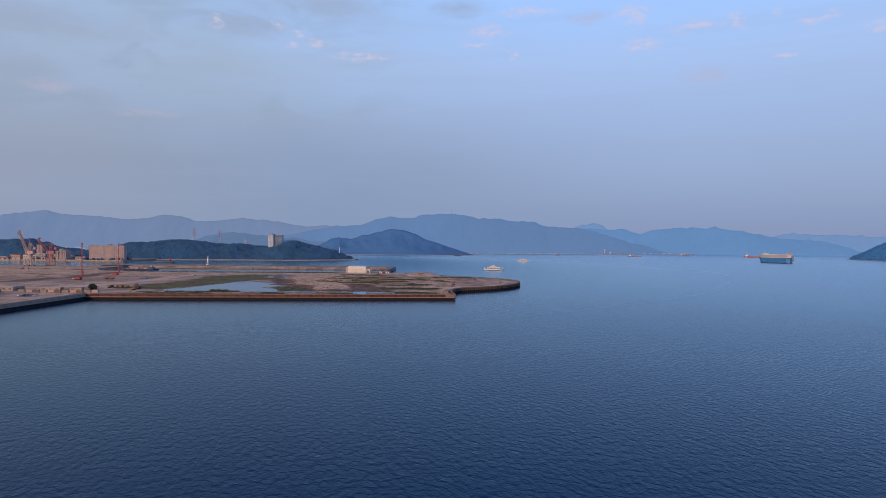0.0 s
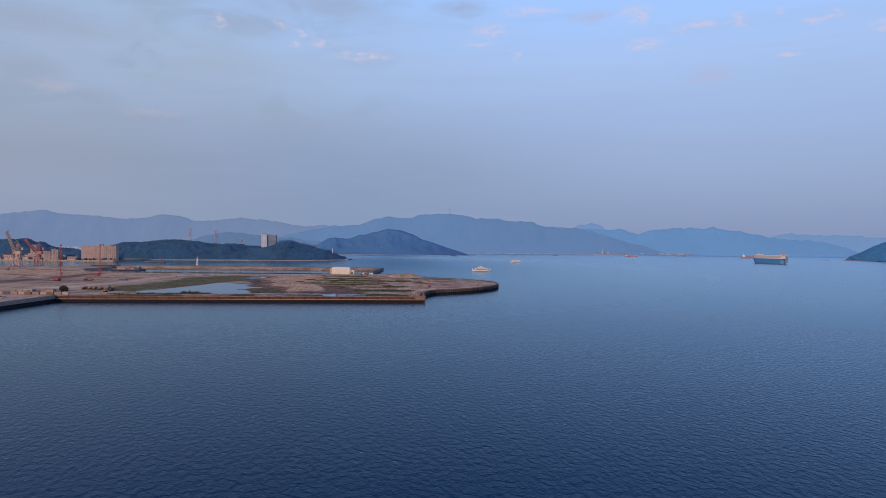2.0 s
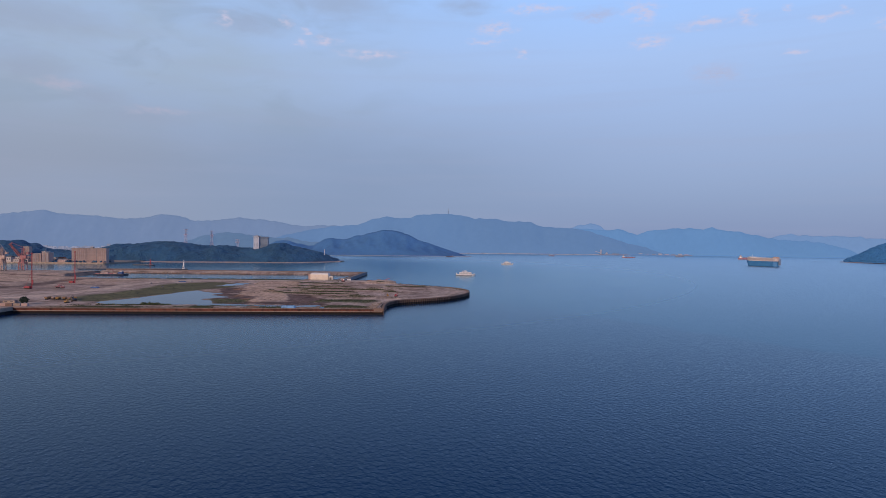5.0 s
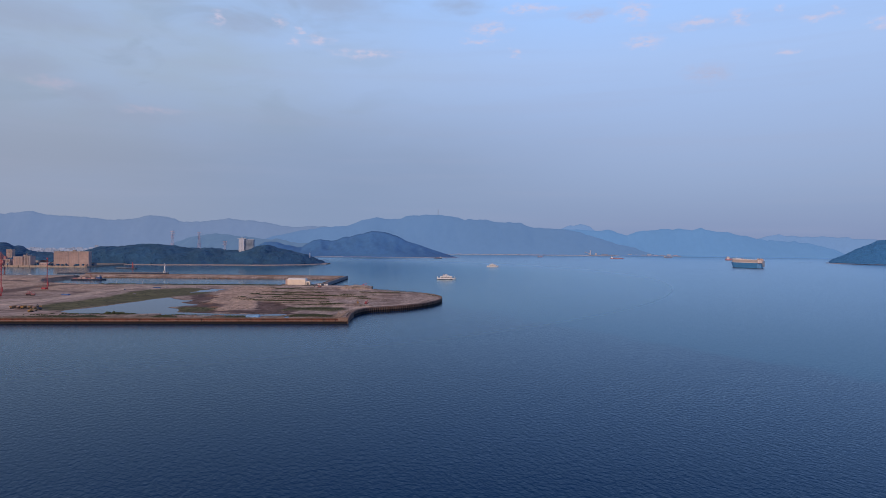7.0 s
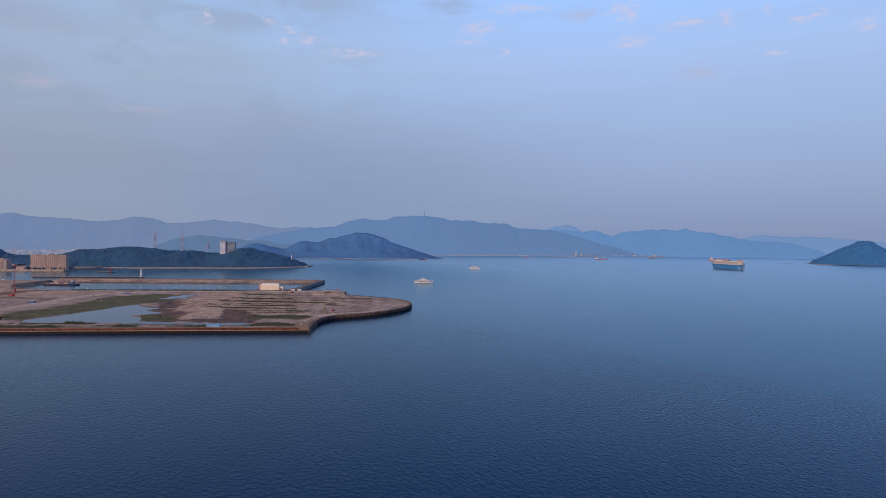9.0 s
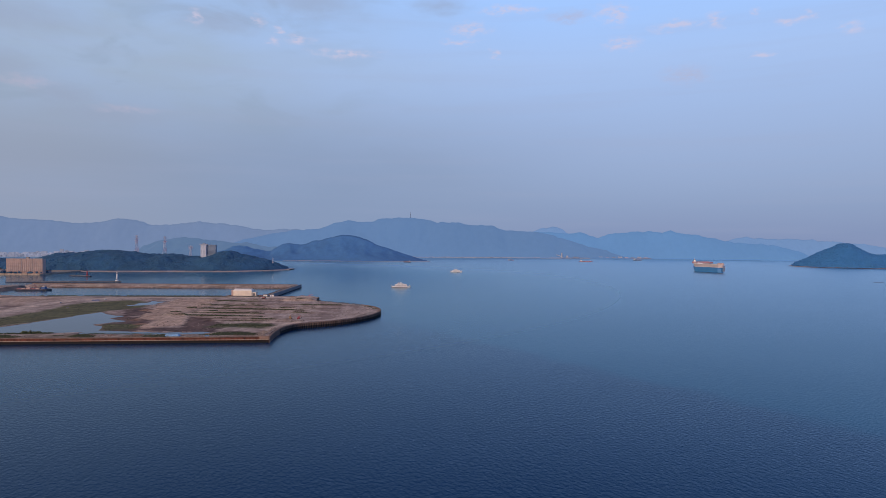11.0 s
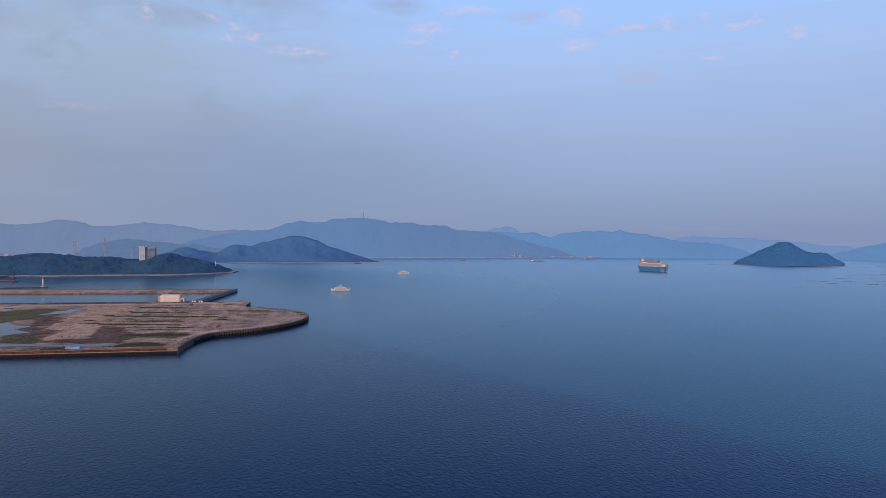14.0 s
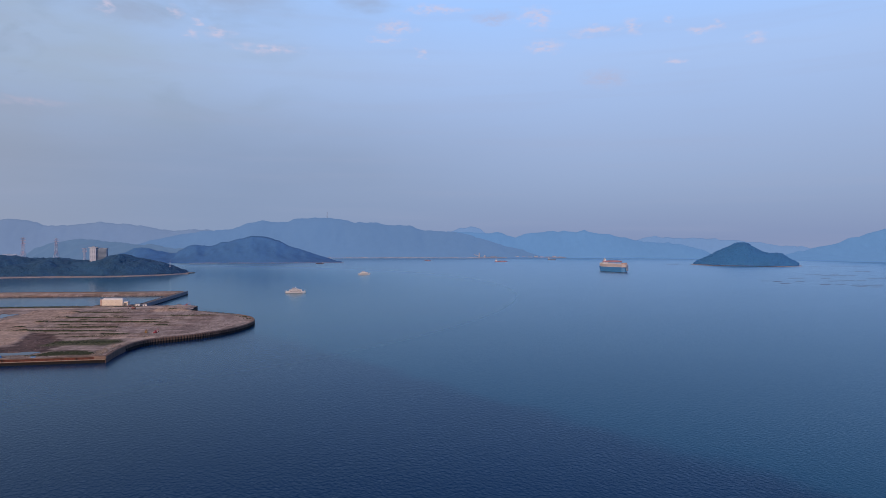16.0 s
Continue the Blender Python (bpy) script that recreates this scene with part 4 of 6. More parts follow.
part("rubble_edge", clumps("rubble_edge", [(x + random.uniform(-2, 2), y + random.uniform(-2, 2), random.uniform(4.6, 6.3)) for x, y in resample(LAND[15:20], 1.5)], np.array([random.uniform(0.6, 1.4) for _ in resample(LAND[15:20], 1.5)]), DARK_ROCK, 0.6, seed=4), None, quay, "dark rubble along the back edge")

# ---- outer mole and jetty ----
def build_mole():
    xs, ys = np.arange(-660, -104, 4.0), np.arange(1340, 1389, 2.5)
    gx, gy = np.meshgrid(xs, ys)
    t = np.clip((gy - 1346 - 4 * value_noise(gx / 30, gy / 30, 9)) / 20, -0.5, 1)
    z = -1 + 6.2 * np.clip(t, 0, 1) ** 0.8 + 0.3 * fractal(gx, gy, 20, 3, 4)
    me, used = grid_mesh("mole", xs, ys, z, np.ones((len(ys) - 1, len(xs) - 1), bool), GROUND)
    mud = soft(6 * fractal(gx, gy, 30, 3, 50), 6) * 0.25
    for key, data in (("grass", 0.35 * soft(8 * fractal(gx, gy * 2, 25, 3, 51) - 2, 5)), ("sand", np.zeros(gx.shape)), ("mud", mud), ("road", 0.85 * soft(5 - np.abs(gy - 1372) + 3 * fractal(gx * 0.3, gy, 18, 3, 52), 3))):
        me.attributes.new(key, "FLOAT", "POINT").data.foreach_set("value", data.ravel()[used].astype(np.float32))
    mole = tagged(new("mole", me), "long low earth-filled mole beyond the basin", "mole", kind="structure")
    wall = MB().box(0, 0, -3, 14.9, 3, 6.4, 0.2).mesh("parapet_block", COPING)
    for i in range(37):
        part("parapet_block", wall, None, mole).matrix_basis = pose(-664 + i * 15, 1386, 0)
    low = MB().box(0, 0, -1, 11.8, 1.5, 1.7, 0.2).mesh("wall_block", COPING)
    for i in range(26):
        part("wall_block", low, None, mole).matrix_basis = pose(-650 + i * 12, 1349 + 2 * math.sin(i), 0)
    jetty = tagged(new("jetty", MB().box(-112, 1098, -4, -102.5, 1389, 5.2).mesh("jetty", CONCRETE)), "straight concrete jetty closing the basin", "jetty", kind="structure")
    # greyer, bluer concrete along the jetty's outer face
    block = MB().box(-0.6, 0, -1.5, 1.6, 9.9, 6.7, 0.2).mesh("caisson", CONCRETE_DARK)
    foot = MB().box(-0.4, 0, -1.5, 0.9, 9.6, 0.9, 0.1).mesh("caisson_foot", TIDE)
    for i in range(29):
        part("caisson", block, None, jetty, "grey-blue concrete caisson").matrix_basis = pose(-102.5, 1099 + i * 10, 0)
        part("caisson_foot", foot, None, jetty).matrix_basis = pose(-101.2, 1099 + i * 10, 0)
    inner = MB().box(0, 0, 4.9, 1.2, 9.8, 5.9, 0.1).mesh("kerb", COPING)
    for i in range(29):
        part("kerb", inner, None, jetty).matrix_basis = pose(-112.5, 1099 + i * 10, 0)


build_mole()


def breakwater(name, a, b, width, top, label):
    a, b = Vector((*a, 0)), Vector((*b, 0))
    L = (b - a).length
    ang = math.degrees(math.atan2(b.y - a.y, b.x - a.x))
    ob = thing(name, label, "breakwater", kind="structure", m=pose(a.x, a.y, 0, 0, 0, ang))
    w = width / 2
    part("mound", MB().add([(0, -w - 3, -2), (L, -w - 3, -2), (L, w + 3, -2), (0, w + 3, -2), (0, -w, top), (L, -w, top), (L, w, top), (0, w, top)], [(4, 5, 6, 7), (0, 1, 5, 4), (1, 2, 6, 5), (2, 3, 7, 6), (3, 0, 4, 7)]), HULL_DARK, ob, "dark wet concrete mound")
    part("crown", MB().box(0, -w * 0.6, top, L, w * 0.6, top + 0.9, 0.2), CONCRETE_DARK, ob)
    return ob


breakwater("breakwater", (-790, 1500), (-548, 1533), 7, 1.8, "dark low breakwater with a white light at its tip")
breakwater("short_breakwater", (-800, 1785), (-730, 1752), 6, 2.0, "low breakwater carrying a red light")


def lighthouse(name, material, x, y, z0, height, radius, label):
    ob = thing(name, label, "lighthouse", m=pose(x, y, z0))
    part("base", MB().lathe([(radius * 2.1, 0), (radius * 2.1, 1.6), (radius * 1.9, 1.9)], 12), material, ob)
    h = height
    part("tower", MB().lathe([(radius * 1.45, 1.9), (radius * 1.1, h * 0.4), (radius * 0.85, h * 0.74)], 14), material, ob, smooth=True)
    part("gallery", MB().lathe([(radius * 0.85, h * 0.72), (radius * 1.35, h * 0.75), (radius * 1.35, h * 0.77)], 14), material, ob)
    rail = MB()
    for i in range(10):
        a = 2 * math.pi * i / 10
        x1, y1 = radius * 1.28 * math.cos(a), radius * 1.28 * math.sin(a)
        rail.tube((x1, y1, h * 0.77), (x1, y1, h * 0.82), 0.07, 0.07, 5)
        b = 2 * math.pi * (i + 1) / 10
        rail.tube((x1, y1, h * 0.82), (radius * 1.28 * math.cos(b), radius * 1.28 * math.sin(b), h * 0.82), 0.06, 0.06, 5)
    part("railing", rail, material, ob)
    part("lantern", MB().lathe([(radius * 0.6, h * 0.77), (radius * 0.6, h * 0.9)], 10), GLASS_DARK, ob, "dark glazed lantern")
    part("cap", MB().lathe([(radius * 0.75, h * 0.9), (radius * 0.4, h * 0.96), (0.1, h)], 12), material, ob)
    part("door", MB().box(-0.6, -radius * 1.5, 2.0, 0.6, -radius * 1.3, 4.2), GLASS_DARK, ob)


lighthouse("lighthouse", WHITE, -556.5, 1531.5, 2.5, 21.5, 1.6, "white tapered lighthouse at the breakwater tip")
lighthouse("lighthouse", RED, -741, 1757, 2.5, 16.0, 1.4, "red lighthouse on a low breakwater")
lighthouse("light_tower", WHITE, -356, 2222, 24, 20, 0.9, "slim white light tower among headland trees")


# ---- shed on the back quay ----
def vault(x0, y0, x1, y1, z, rise, n=12):
    """A rounded roof whose ends fall away too."""
    mb, rings = MB(), []
    for i in range(n + 1):
        a = math.pi * i / n
        h = math.sin(a)
        y = (y0 + y1) / 2 - math.cos(a) * (y1 - y0) / 2
        rings.append([(x0, y, z), (x0 + 0.2, y, z + 0.55 * rise * h), (x0 + 1.6, y, z + rise * h), (x1 - 1.6, y, z + rise * h), (x1 - 0.2, y, z + 0.55 * rise * h), (x1, y, z)])
    k = len(rings[0])
    faces = [(i * k + j, (i + 1) * k + j, (i + 1) * k + j + 1, i * k + j + 1) for i in range(n) for j in range(k - 1)]
    faces.append([i * k for i in range(n + 1)][::-1] + [i * k + k - 1 for i in range(n + 1)])
    return mb.add([p for r in rings for p in r], faces)


def build_shed():
    ob = thing("warehouse", "cream-clad warehouse with a pale rounded roof beside the basin", "warehouse", m=pose(-162.2, 1122, 5.15, 0, 0, -2))
    wall = MB().box(0, -14, 0, 31, 0, 8.8)
    part("wall", wall, SHED_WALL, ob)
    part("roof", vault(-0.4, -14.5, 31.4, 0.5, 8.8, 2.9), WHITE, ob, "pale rounded metal roof")
    for i in range(8):
        part("cladding_rib", MB().box(i * 4.2 + 0.3, -14.22, 0.1, i * 4.2 + 0.6, -13.98, 8.7), SHED_WALL, ob)
    for i in range(5):
        w = part("window", MB().box(3.6 + i * 5.4, -14.16, 4.2, 4.5 + i * 5.4, -13.96, 4.9), PLASTER, ob)
        part("window_frame", MB().box(3.4 + i * 5.4, -14.24, 3.9, 5.0 + i * 5.4, -14.02, 4.2), WHITE, w)
    part("annex", MB().box(31.2, -12, 0, 38.0, -2, 5.6), SHED_WALL, ob, "lower flat-roofed annex")
    part("annex_roof", MB().box(31.1, -12.4, 5.6, 38.4, -1.6, 6.1, 0.15), WHITE, ob)
    part("shutter_door", MB().box(32.6, -12.16, 0.1, 36.2, -11.95, 4.2), ROOF_GREY, ob, "grey roller shutter door")
    part("stair_tower", MB().box(-4.2, -11, 0, -0.2, -3, 9.4, 0.15), PLASTER, ob, "pinkish stair tower")
    hut = thing("site_hut", "small white site hut by the jetty root", "hut", m=pose(-108, 1092, 5.6))
    part("wall", MB().box(0, 0, 0, 6, 3, 2.8), WHITE, hut)
    part("roof", MB().gable(0, 0, 6, 3, 2.8, 0.9, 0.3), ROOF_GREY, hut)
    part("door", MB().box(2.3, -0.12, 0, 3.3, 0.05, 2.1), GLASS_DARK, hut)
    copy_thing(hut, pose(-96, 1088, 5.6, 0, 0, 12))


build_shed()


# ---- cranes and site machines ----
def piling_rig(x, y, turn, label):
    ob = thing("piling_rig", label, "piling rig", group="tall red piling rigs", m=pose(x, y, 5.5, 0, 0, turn))
    for s in (-1, 1):
        part("track", MB().box(-3.4, s * 2.0 - 0.55, 0, 3.4, s * 2.0 + 0.55, 1.2, 0.3), RUBBER, ob)
    part("body", MB().box(-3.6, -1.9, 1.25, 2.4, 1.9, 3.6, 0.3), RED, ob)
    part("cab", MB().box(2.0, 0.4, 1.3, 3.8, 1.9, 3.9, 0.25), RED, ob)
    part("counterweight", MB().box(-5.0, -1.8, 1.3, -3.6, 1.8, 3.2, 0.3), RED, ob)
    part("mast", MB().lattice((4.2, 0, 0.6), (4.2, 0, 46), 1.0, 0.8, 28, 0.11), RED, ob, "tall red lattice mast")
    part("stay", MB().tube((-3, -1.4, 3.4), (4.0, -0.4, 24), 0.08).tube((-3, 1.4, 3.4), (4.0, 0.4, 24), 0.08), RED, ob)
    part("head", MB().box(3.3, -0.9, 45.6, 5.2, 0.9, 47.0, 0.2), RED, ob)
    part("hammer", MB().box(4.9, -0.7, 6, 6.0, 0.7, 12, 0.2), RED, ob)


piling_rig(-467, 829, 8, "red crawler piling rig with a tall lattice mast")
piling_rig(-475, 940, -12, "red crawler piling rig standing farther back")


def port_crane(x, y, material, tip, label):
    """A level-luffing dock crane; tip: where the jib ends, from the crane's foot."""
    ob = thing("dock_crane", label, "dock crane", group="dock cranes on the quay", m=pose(x, y, 5.4))
    for sx in (-1, 1):
        for sy in (-1, 1):
            leg = MB().box(sx * 5.5 - 0.7, sy * 5 - 0.7, 1.2, sx * 5.5 + 0.7, sy * 5 + 0.7, 15)
            l = part("leg", leg, material, ob)
            part("bogie", MB().box(sx * 5.5 - 2.2, sy * 5 - 0.8, 0, sx * 5.5 + 2.2, sy * 5 + 0.8, 1.2, 0.2), RUBBER, l)
            part("leg_brace", MB().tube((sx * 5.5, sy * 5, 15), (sx * 3, sy * 2.5, 23), 0.7), material, ob)
    part("portal", MB().box(-6.8, -6, 14.2, 6.8, 6, 16.2, 0.3), material, ob)
    part("portal_brace", MB().tube((-5.5, -5, 2), (5.5, -5, 14), 0.5).tube((5.5, -5, 2), (-5.5, -5, 14), 0.5), material, ob)
    part("pedestal", MB().lathe([(3.6, 16.2), (3.0, 23), (3.4, 24)], 12), material, ob)
    part("machine_house", MB().box(-4.0, -3, 24, 8.0, 3, 30.5, 0.4), material, ob)
    part("cab", MB().box(-7.2, -3.6, 25, -4.6, -0.8, 28.4, 0.3), PLASTER_PALE, ob, "pale glazed driver's cab")
    part("tower", MB().lattice((1.5, 0, 30.5), (1.0, 0, 45), 5.5, 3.0, 5, 0.45), material, ob)
    part("jib", MB().lattice((-4.2, 0, 28), tip, 5.0, 2.2, 13, 0.52), material, ob, "raised lattice jib")
    t = Vector(tip)
    part("fly_jib", MB().lattice(t + Vector((4.5, 0, 3.0)), t + Vector((-2.5, 0, -1.0)), 2.2, 1.4, 4, 0.4), material, ob)
    part("tie", MB().tube((3.0, 0, 46), t + Vector((4, 0, 3)), 0.3, 0.3, 6).tube((3.0, -1, 46), t.lerp(Vector((-3.2, 0, 28)), 0.45), 0.25, 0.25, 6), material, ob)
    part("counterweight", MB().box(8.0, -2.6, 33, 13, 2.6, 38, 0.4).tube((3, 0, 44), (10, 0, 37), 0.4), material, ob)
    part("hoist_rope", MB().tube(t + Vector((-2.5, 0, -1.0)), (t.x - 2.5, 0, 20), 0.09, 0.09, 4), RUBBER, ob)


port_crane(-824, 1290, CRANE_TAN, (-22, 0, 68), "pale orange level-luffing dock crane with raised jib")
port_crane(-793, 1308, CRANE_RED, (-26, 0, 53), "pale red level-luffing dock crane with raised jib")


def excavator(x, y, turn, material, label, scale=1.0):
    ob = thing("excavator", label, "excavator", group="site machines", m=pose(x, y, 5.55, 0, 0, turn) @ Matrix.Scale(scale, 4))
    for s in (-1, 1):
        part("track", MB().box(-2.0, s * 1.1 - 0.35, 0, 2.0, s * 1.1 + 0.35, 0.9, 0.25), RUBBER, ob)
    part("body", MB().box(-2.1, -1.35, 1.0, 1.2, 1.35, 2.2, 0.25), material, ob)
    part("counterweight", MB().box(-2.7, -1.3, 1.0, -2.1, 1.3, 2.0, 0.2), material, ob)
    cab = part("cab", MB().box(0.1, 0.2, 2.2, 1.6, 1.3, 3.4, 0.2), material, ob)
    part("cab_window", MB().box(0.3, 0.25, 2.5, 1.68, 1.38, 3.2), GLASS_DARK, cab)
    part("boom", MB().tube((1.0, -0.3, 1.8), (3.4, -0.3, 4.6), 0.3, 0.26, 6).tube((3.4, -0.3, 4.6), (5.2, -0.3, 4.3), 0.26, 0.2, 6), material, ob)
    part("arm", MB().tube((5.2, -0.3, 4.4), (6.0, -0.3, 1.6), 0.2, 0.18, 6), material, ob)
    part("bucket", MB().add([(5.6, -0.8, 1.6), (6.5, -0.8, 1.5), (6.3, -0.8, 0.5), (5.5, -0.8, 0.6), (5.6, 0.2, 1.6), (6.5, 0.2, 1.5), (6.3, 0.2, 0.5), (5.5, 0.2, 0.6)], [(0, 1, 2, 3), (7, 6, 5, 4), (0, 3, 7, 4), (3, 2, 6, 7), (2, 1, 5, 6)]), RUBBER, ob, "dark worn bucket")
    return ob


excavator(2.5, 775, 100, YELLOW, "yellow excavator parked on bare ground", 0.95)
excavator(12.5, 774, 75, RED, "red excavator parked near the curved quay", 0.95)
excavator(-96, 1044, 170, CRANE_RED, "red excavator beside the back track", 1.3)
excavator(-441, 850, 30, CRANE_RED, "red excavator among site plant", 1.2)
excavator(-433, 846, 190, CRANE_RED, "red excavator with lowered boom", 1.2)
excavator(-313, 655, 80, YELLOW, "yellow excavator near the quay edge", 1.1)
excavator(-318, 676, 140, HULL_DARK, "dark excavator with raised boom", 1.3)
excavator(-728, 1120, 20, CRANE_RED, "reddish excavator on the sandy fill", 1.5)
excavator(-30, 1081, 15, RED, "red excavator by the far quay corner", 1.1)


def dump_truck(x, y, turn, material, label):
    ob = thing("dump_truck", label, "dump truck", group="parked dump trucks", m=pose(x, y, 5.55, 0, 0, turn))
    part("chassis", MB().box(-4, -0.9, 0.8, 3.6, 0.9, 1.3, 0.1), RUBBER, ob)
    cab = part("cab", MB().box(2.0, -1.2, 1.0, 3.9, 1.2, 3.1, 0.3), material, ob)
    part("windscreen", MB().box(3.75, -1.0, 2.1, 3.98, 1.0, 2.9), GLASS_DARK, cab)
    part("tipper", MB().add([(-4.2, -1.3, 1.4), (1.8, -1.3, 1.4), (1.8, 1.3, 1.4), (-4.2, 1.3, 1.4), (-4.6, -1.5, 3.0), (2.0, -1.5, 3.2), (2.0, 1.5, 3.2), (-4.6, 1.5, 3.0)], [(3, 2, 1, 0), (0, 1, 5, 4), (1, 2, 6, 5), (2, 3, 7, 6), (3, 0, 4, 7), (4, 5, 6, 7)]), material, ob)
    for wx in (-3.2, -1.8, 2.7):
        for s in (-1, 1):
            w = part("wheel", MB().tube((wx, s * 0.85, 0.55), (wx, s * 1.25, 0.55), 0.55, 0.55, 12), RUBBER, ob)
            part("rim", MB().tube((wx, s * 1.2, 0.55), (wx, s * 1.28, 0.55), 0.28, 0.28, 8), PLASTER_GREY, w)
    return ob


for i in range(6):
    dump_truck(-353 + i * 5.4, 689 + 2.2 * (i % 2), 80 + 9 * i, (OCHRE, CRANE_TAN, YELLOW)[i % 3], ("ochre", "pale tan", "yellow")[i % 3] + " dump truck parked in a row")


def car(x, y, turn, material, label):
    ob = thing("car", label, "car", group="parked cars", m=pose(x, y, 5.6, 0, 0, turn))
    part("body", MB().box(-2.2, -0.88, 0.35, 2.2, 0.88, 0.95, 0.2), material, ob)
    part("cabin", MB().box(-1.5, -0.8, 0.95, 1.0, 0.8, 1.5, 0.0, 0.25), GLASS_DARK, ob)
    part("roof", MB().box(-1.2, -0.55, 1.5, 0.75, 0.55, 1.56), material, ob)
    for wx in (-1.4, 1.4):
        for s in (-1, 1):
            part("wheel", MB().tube((wx, s * 0.7, 0.33), (wx, s * 0.92, 0.33), 0.33, 0.33, 10), RUBBER, ob)


for i in range(9):
    car(-374 + (i % 5) * 3.4, 572 + (i // 5) * 7.5, 84 + 4 * math.sin(i), (WHITE, HULL_DARK, BLUE_DARK, PLASTER_GREY)[i % 4], ("white", "dark", "dark blue", "silver-grey")[i % 4] + " car parked in the quayside yard")
for i, (x, y) in enumerate(((-480, 842), (-476, 838), (-484, 846), (-330, 1012), (-366, 955), (-318, 884))):
    car(x, y, 30 * i, (WHITE, BLUE_DARK, PLASTER_GREY)[i % 3], ("white", "dark blue", "grey")[i % 3] + " site vehicle parked on bare ground")


def tarp_heap(x, y, turn, l, w, h, material, label):
    ob = thing("tarpaulin_heap", label, "tarpaulin", m=pose(x, y, 5.5, 0, 0, turn))
    n, k = 12, 6
    mb = MB()
    vs = []
    for i in range(n + 1):
        for j in range(k + 1):
            u, v = i / n, j / k
            z = h * min(1, 11 * min(u, 1 - u)) * min(1, 5.9 * min(v, 1 - v)) * (1 + 0.10 * math.sin(7 * u + 3 * v) + 0.1 * random.uniform(-1, 1))
            vs.append((l * (u - 0.5), w * (v - 0.5), max(0.0, z)))
    mb.add(vs, [(i * (k + 1) + j, (i + 1) * (k + 1) + j, (i + 1) * (k + 1) + j + 1, i * (k + 1) + j + 1) for i in range(n) for j in range(k)])
    part("sheet", mb, material, ob)
    part("rope", MB().tube((-l * 0.2, -w * 0.5, 0.1), (-l * 0.2, -w * 0.18, h * 1.05), 0.06, 0.06, 5).tube((l * 0.2, -w * 0.5, 0.1), (l * 0.2, -w * 0.18, h * 1.05), 0.06, 0.06, 5), WHITE, ob)


tarp_heap(-81, 632, 4, 14, 5, 2.2, BLUE_TARP, "bright blue tarpaulin over a heap by the quay edge")
tarp_heap(-48, 632, 4, 4, 3, 0.8, BLUE_TARP, "small blue tarpaulin heap by the quay edge")
tarp_heap(-396, 857, -6, 11, 5, 1.9, BLUE_DARK, "dark blue tarpaulin over stacked materials")
tarp_heap(-340, 1003, 10, 11, 5, 1.2, BLUE_DARK, "dark blue tarpaulin beside the haul road")
tarp_heap(14, 748, 20, 6, 3, 0.9, YELLOW, "yellow sheet over a small heap on bare ground")


# ---- quayside yard ----
def yard_building(x, y, l, w, h, roof, label, gable=True):
    ob = thing("yard_building", label, "building", m=pose(x, y, 5.5))
    part("wall", MB().box(0, 0, 0, l, w, h), CONCRETE, ob)
    if gable:
        part("roof", MB().gable(0, 0, l, w, h, w * 0.18, 0.5), roof, ob)
    else:
        part("roof", MB().box(-0.4, -0.4, h, l + 0.4, w + 0.4, h + 0.5, 0.1), roof, ob)
    n = max(2, int(l / 6))
    for i in range(n):
        win = part("window", MB().box((i + 0.3) * l / n, -0.12, h * 0.4, (i + 0.7) * l / n, 0.06, h * 0.68), GLASS_DARK, ob)
        part("sill", MB().box((i + 0.27) * l / n, -0.25, h * 0.36, (i + 0.73) * l / n, 0.02, h * 0.4), PLASTER_GREY, win)
    part("door", MB().box(l + -0.05, w * 0.3, 0, l + 0.12, w * 0.6, h * 0.6), ROOF_GREY, ob)


yard_building(-480, 632, 60, 18, 3.8, PLASTER_PALE, "long low workshop with a pale flat roof", False)
yard_building(-428, 604, 11, 7, 3.2, PLASTER_GREY, "small pale office hut with a ridged roof")
yard_building(-402, 646, 20, 6, 2.6, PLASTER_GREY, "row of pale flat-roofed site cabins", False)
yard_building(-374, 648, 12, 5, 2.4, PLASTER_GREY, "pale flat-roofed site cabin", False)

CONTAINER = MB().box(0, 0, 0, 6.1, 2.4, 2.6)
for k in range(14):
    CONTAINER.box(0.2 + k * 0.42, -0.06, 0.15, 0.38 + k * 0.42, 0.02, 2.45)


def container(x, y, turn, material, label):
    ob = thing("storage_container", label, "container", group="storage containers", m=pose(x, y, 5.55, 0, 0, turn))
    part("box", CONTAINER, material, ob)
    part("door", MB().box(6.1, 0.1, 0.1, 6.2, 2.3, 2.5), PLASTER_GREY, ob)


for i in range(11):
    container(-406 + i * 7.0, 618 + 1.2 * math.sin(i * 2.1), 4 * math.sin(i), (CONCRETE, PLASTER, COPING)[i % 3], ("buff", "pinkish", "brownish")[i % 3] + " ribbed storage container in a row")


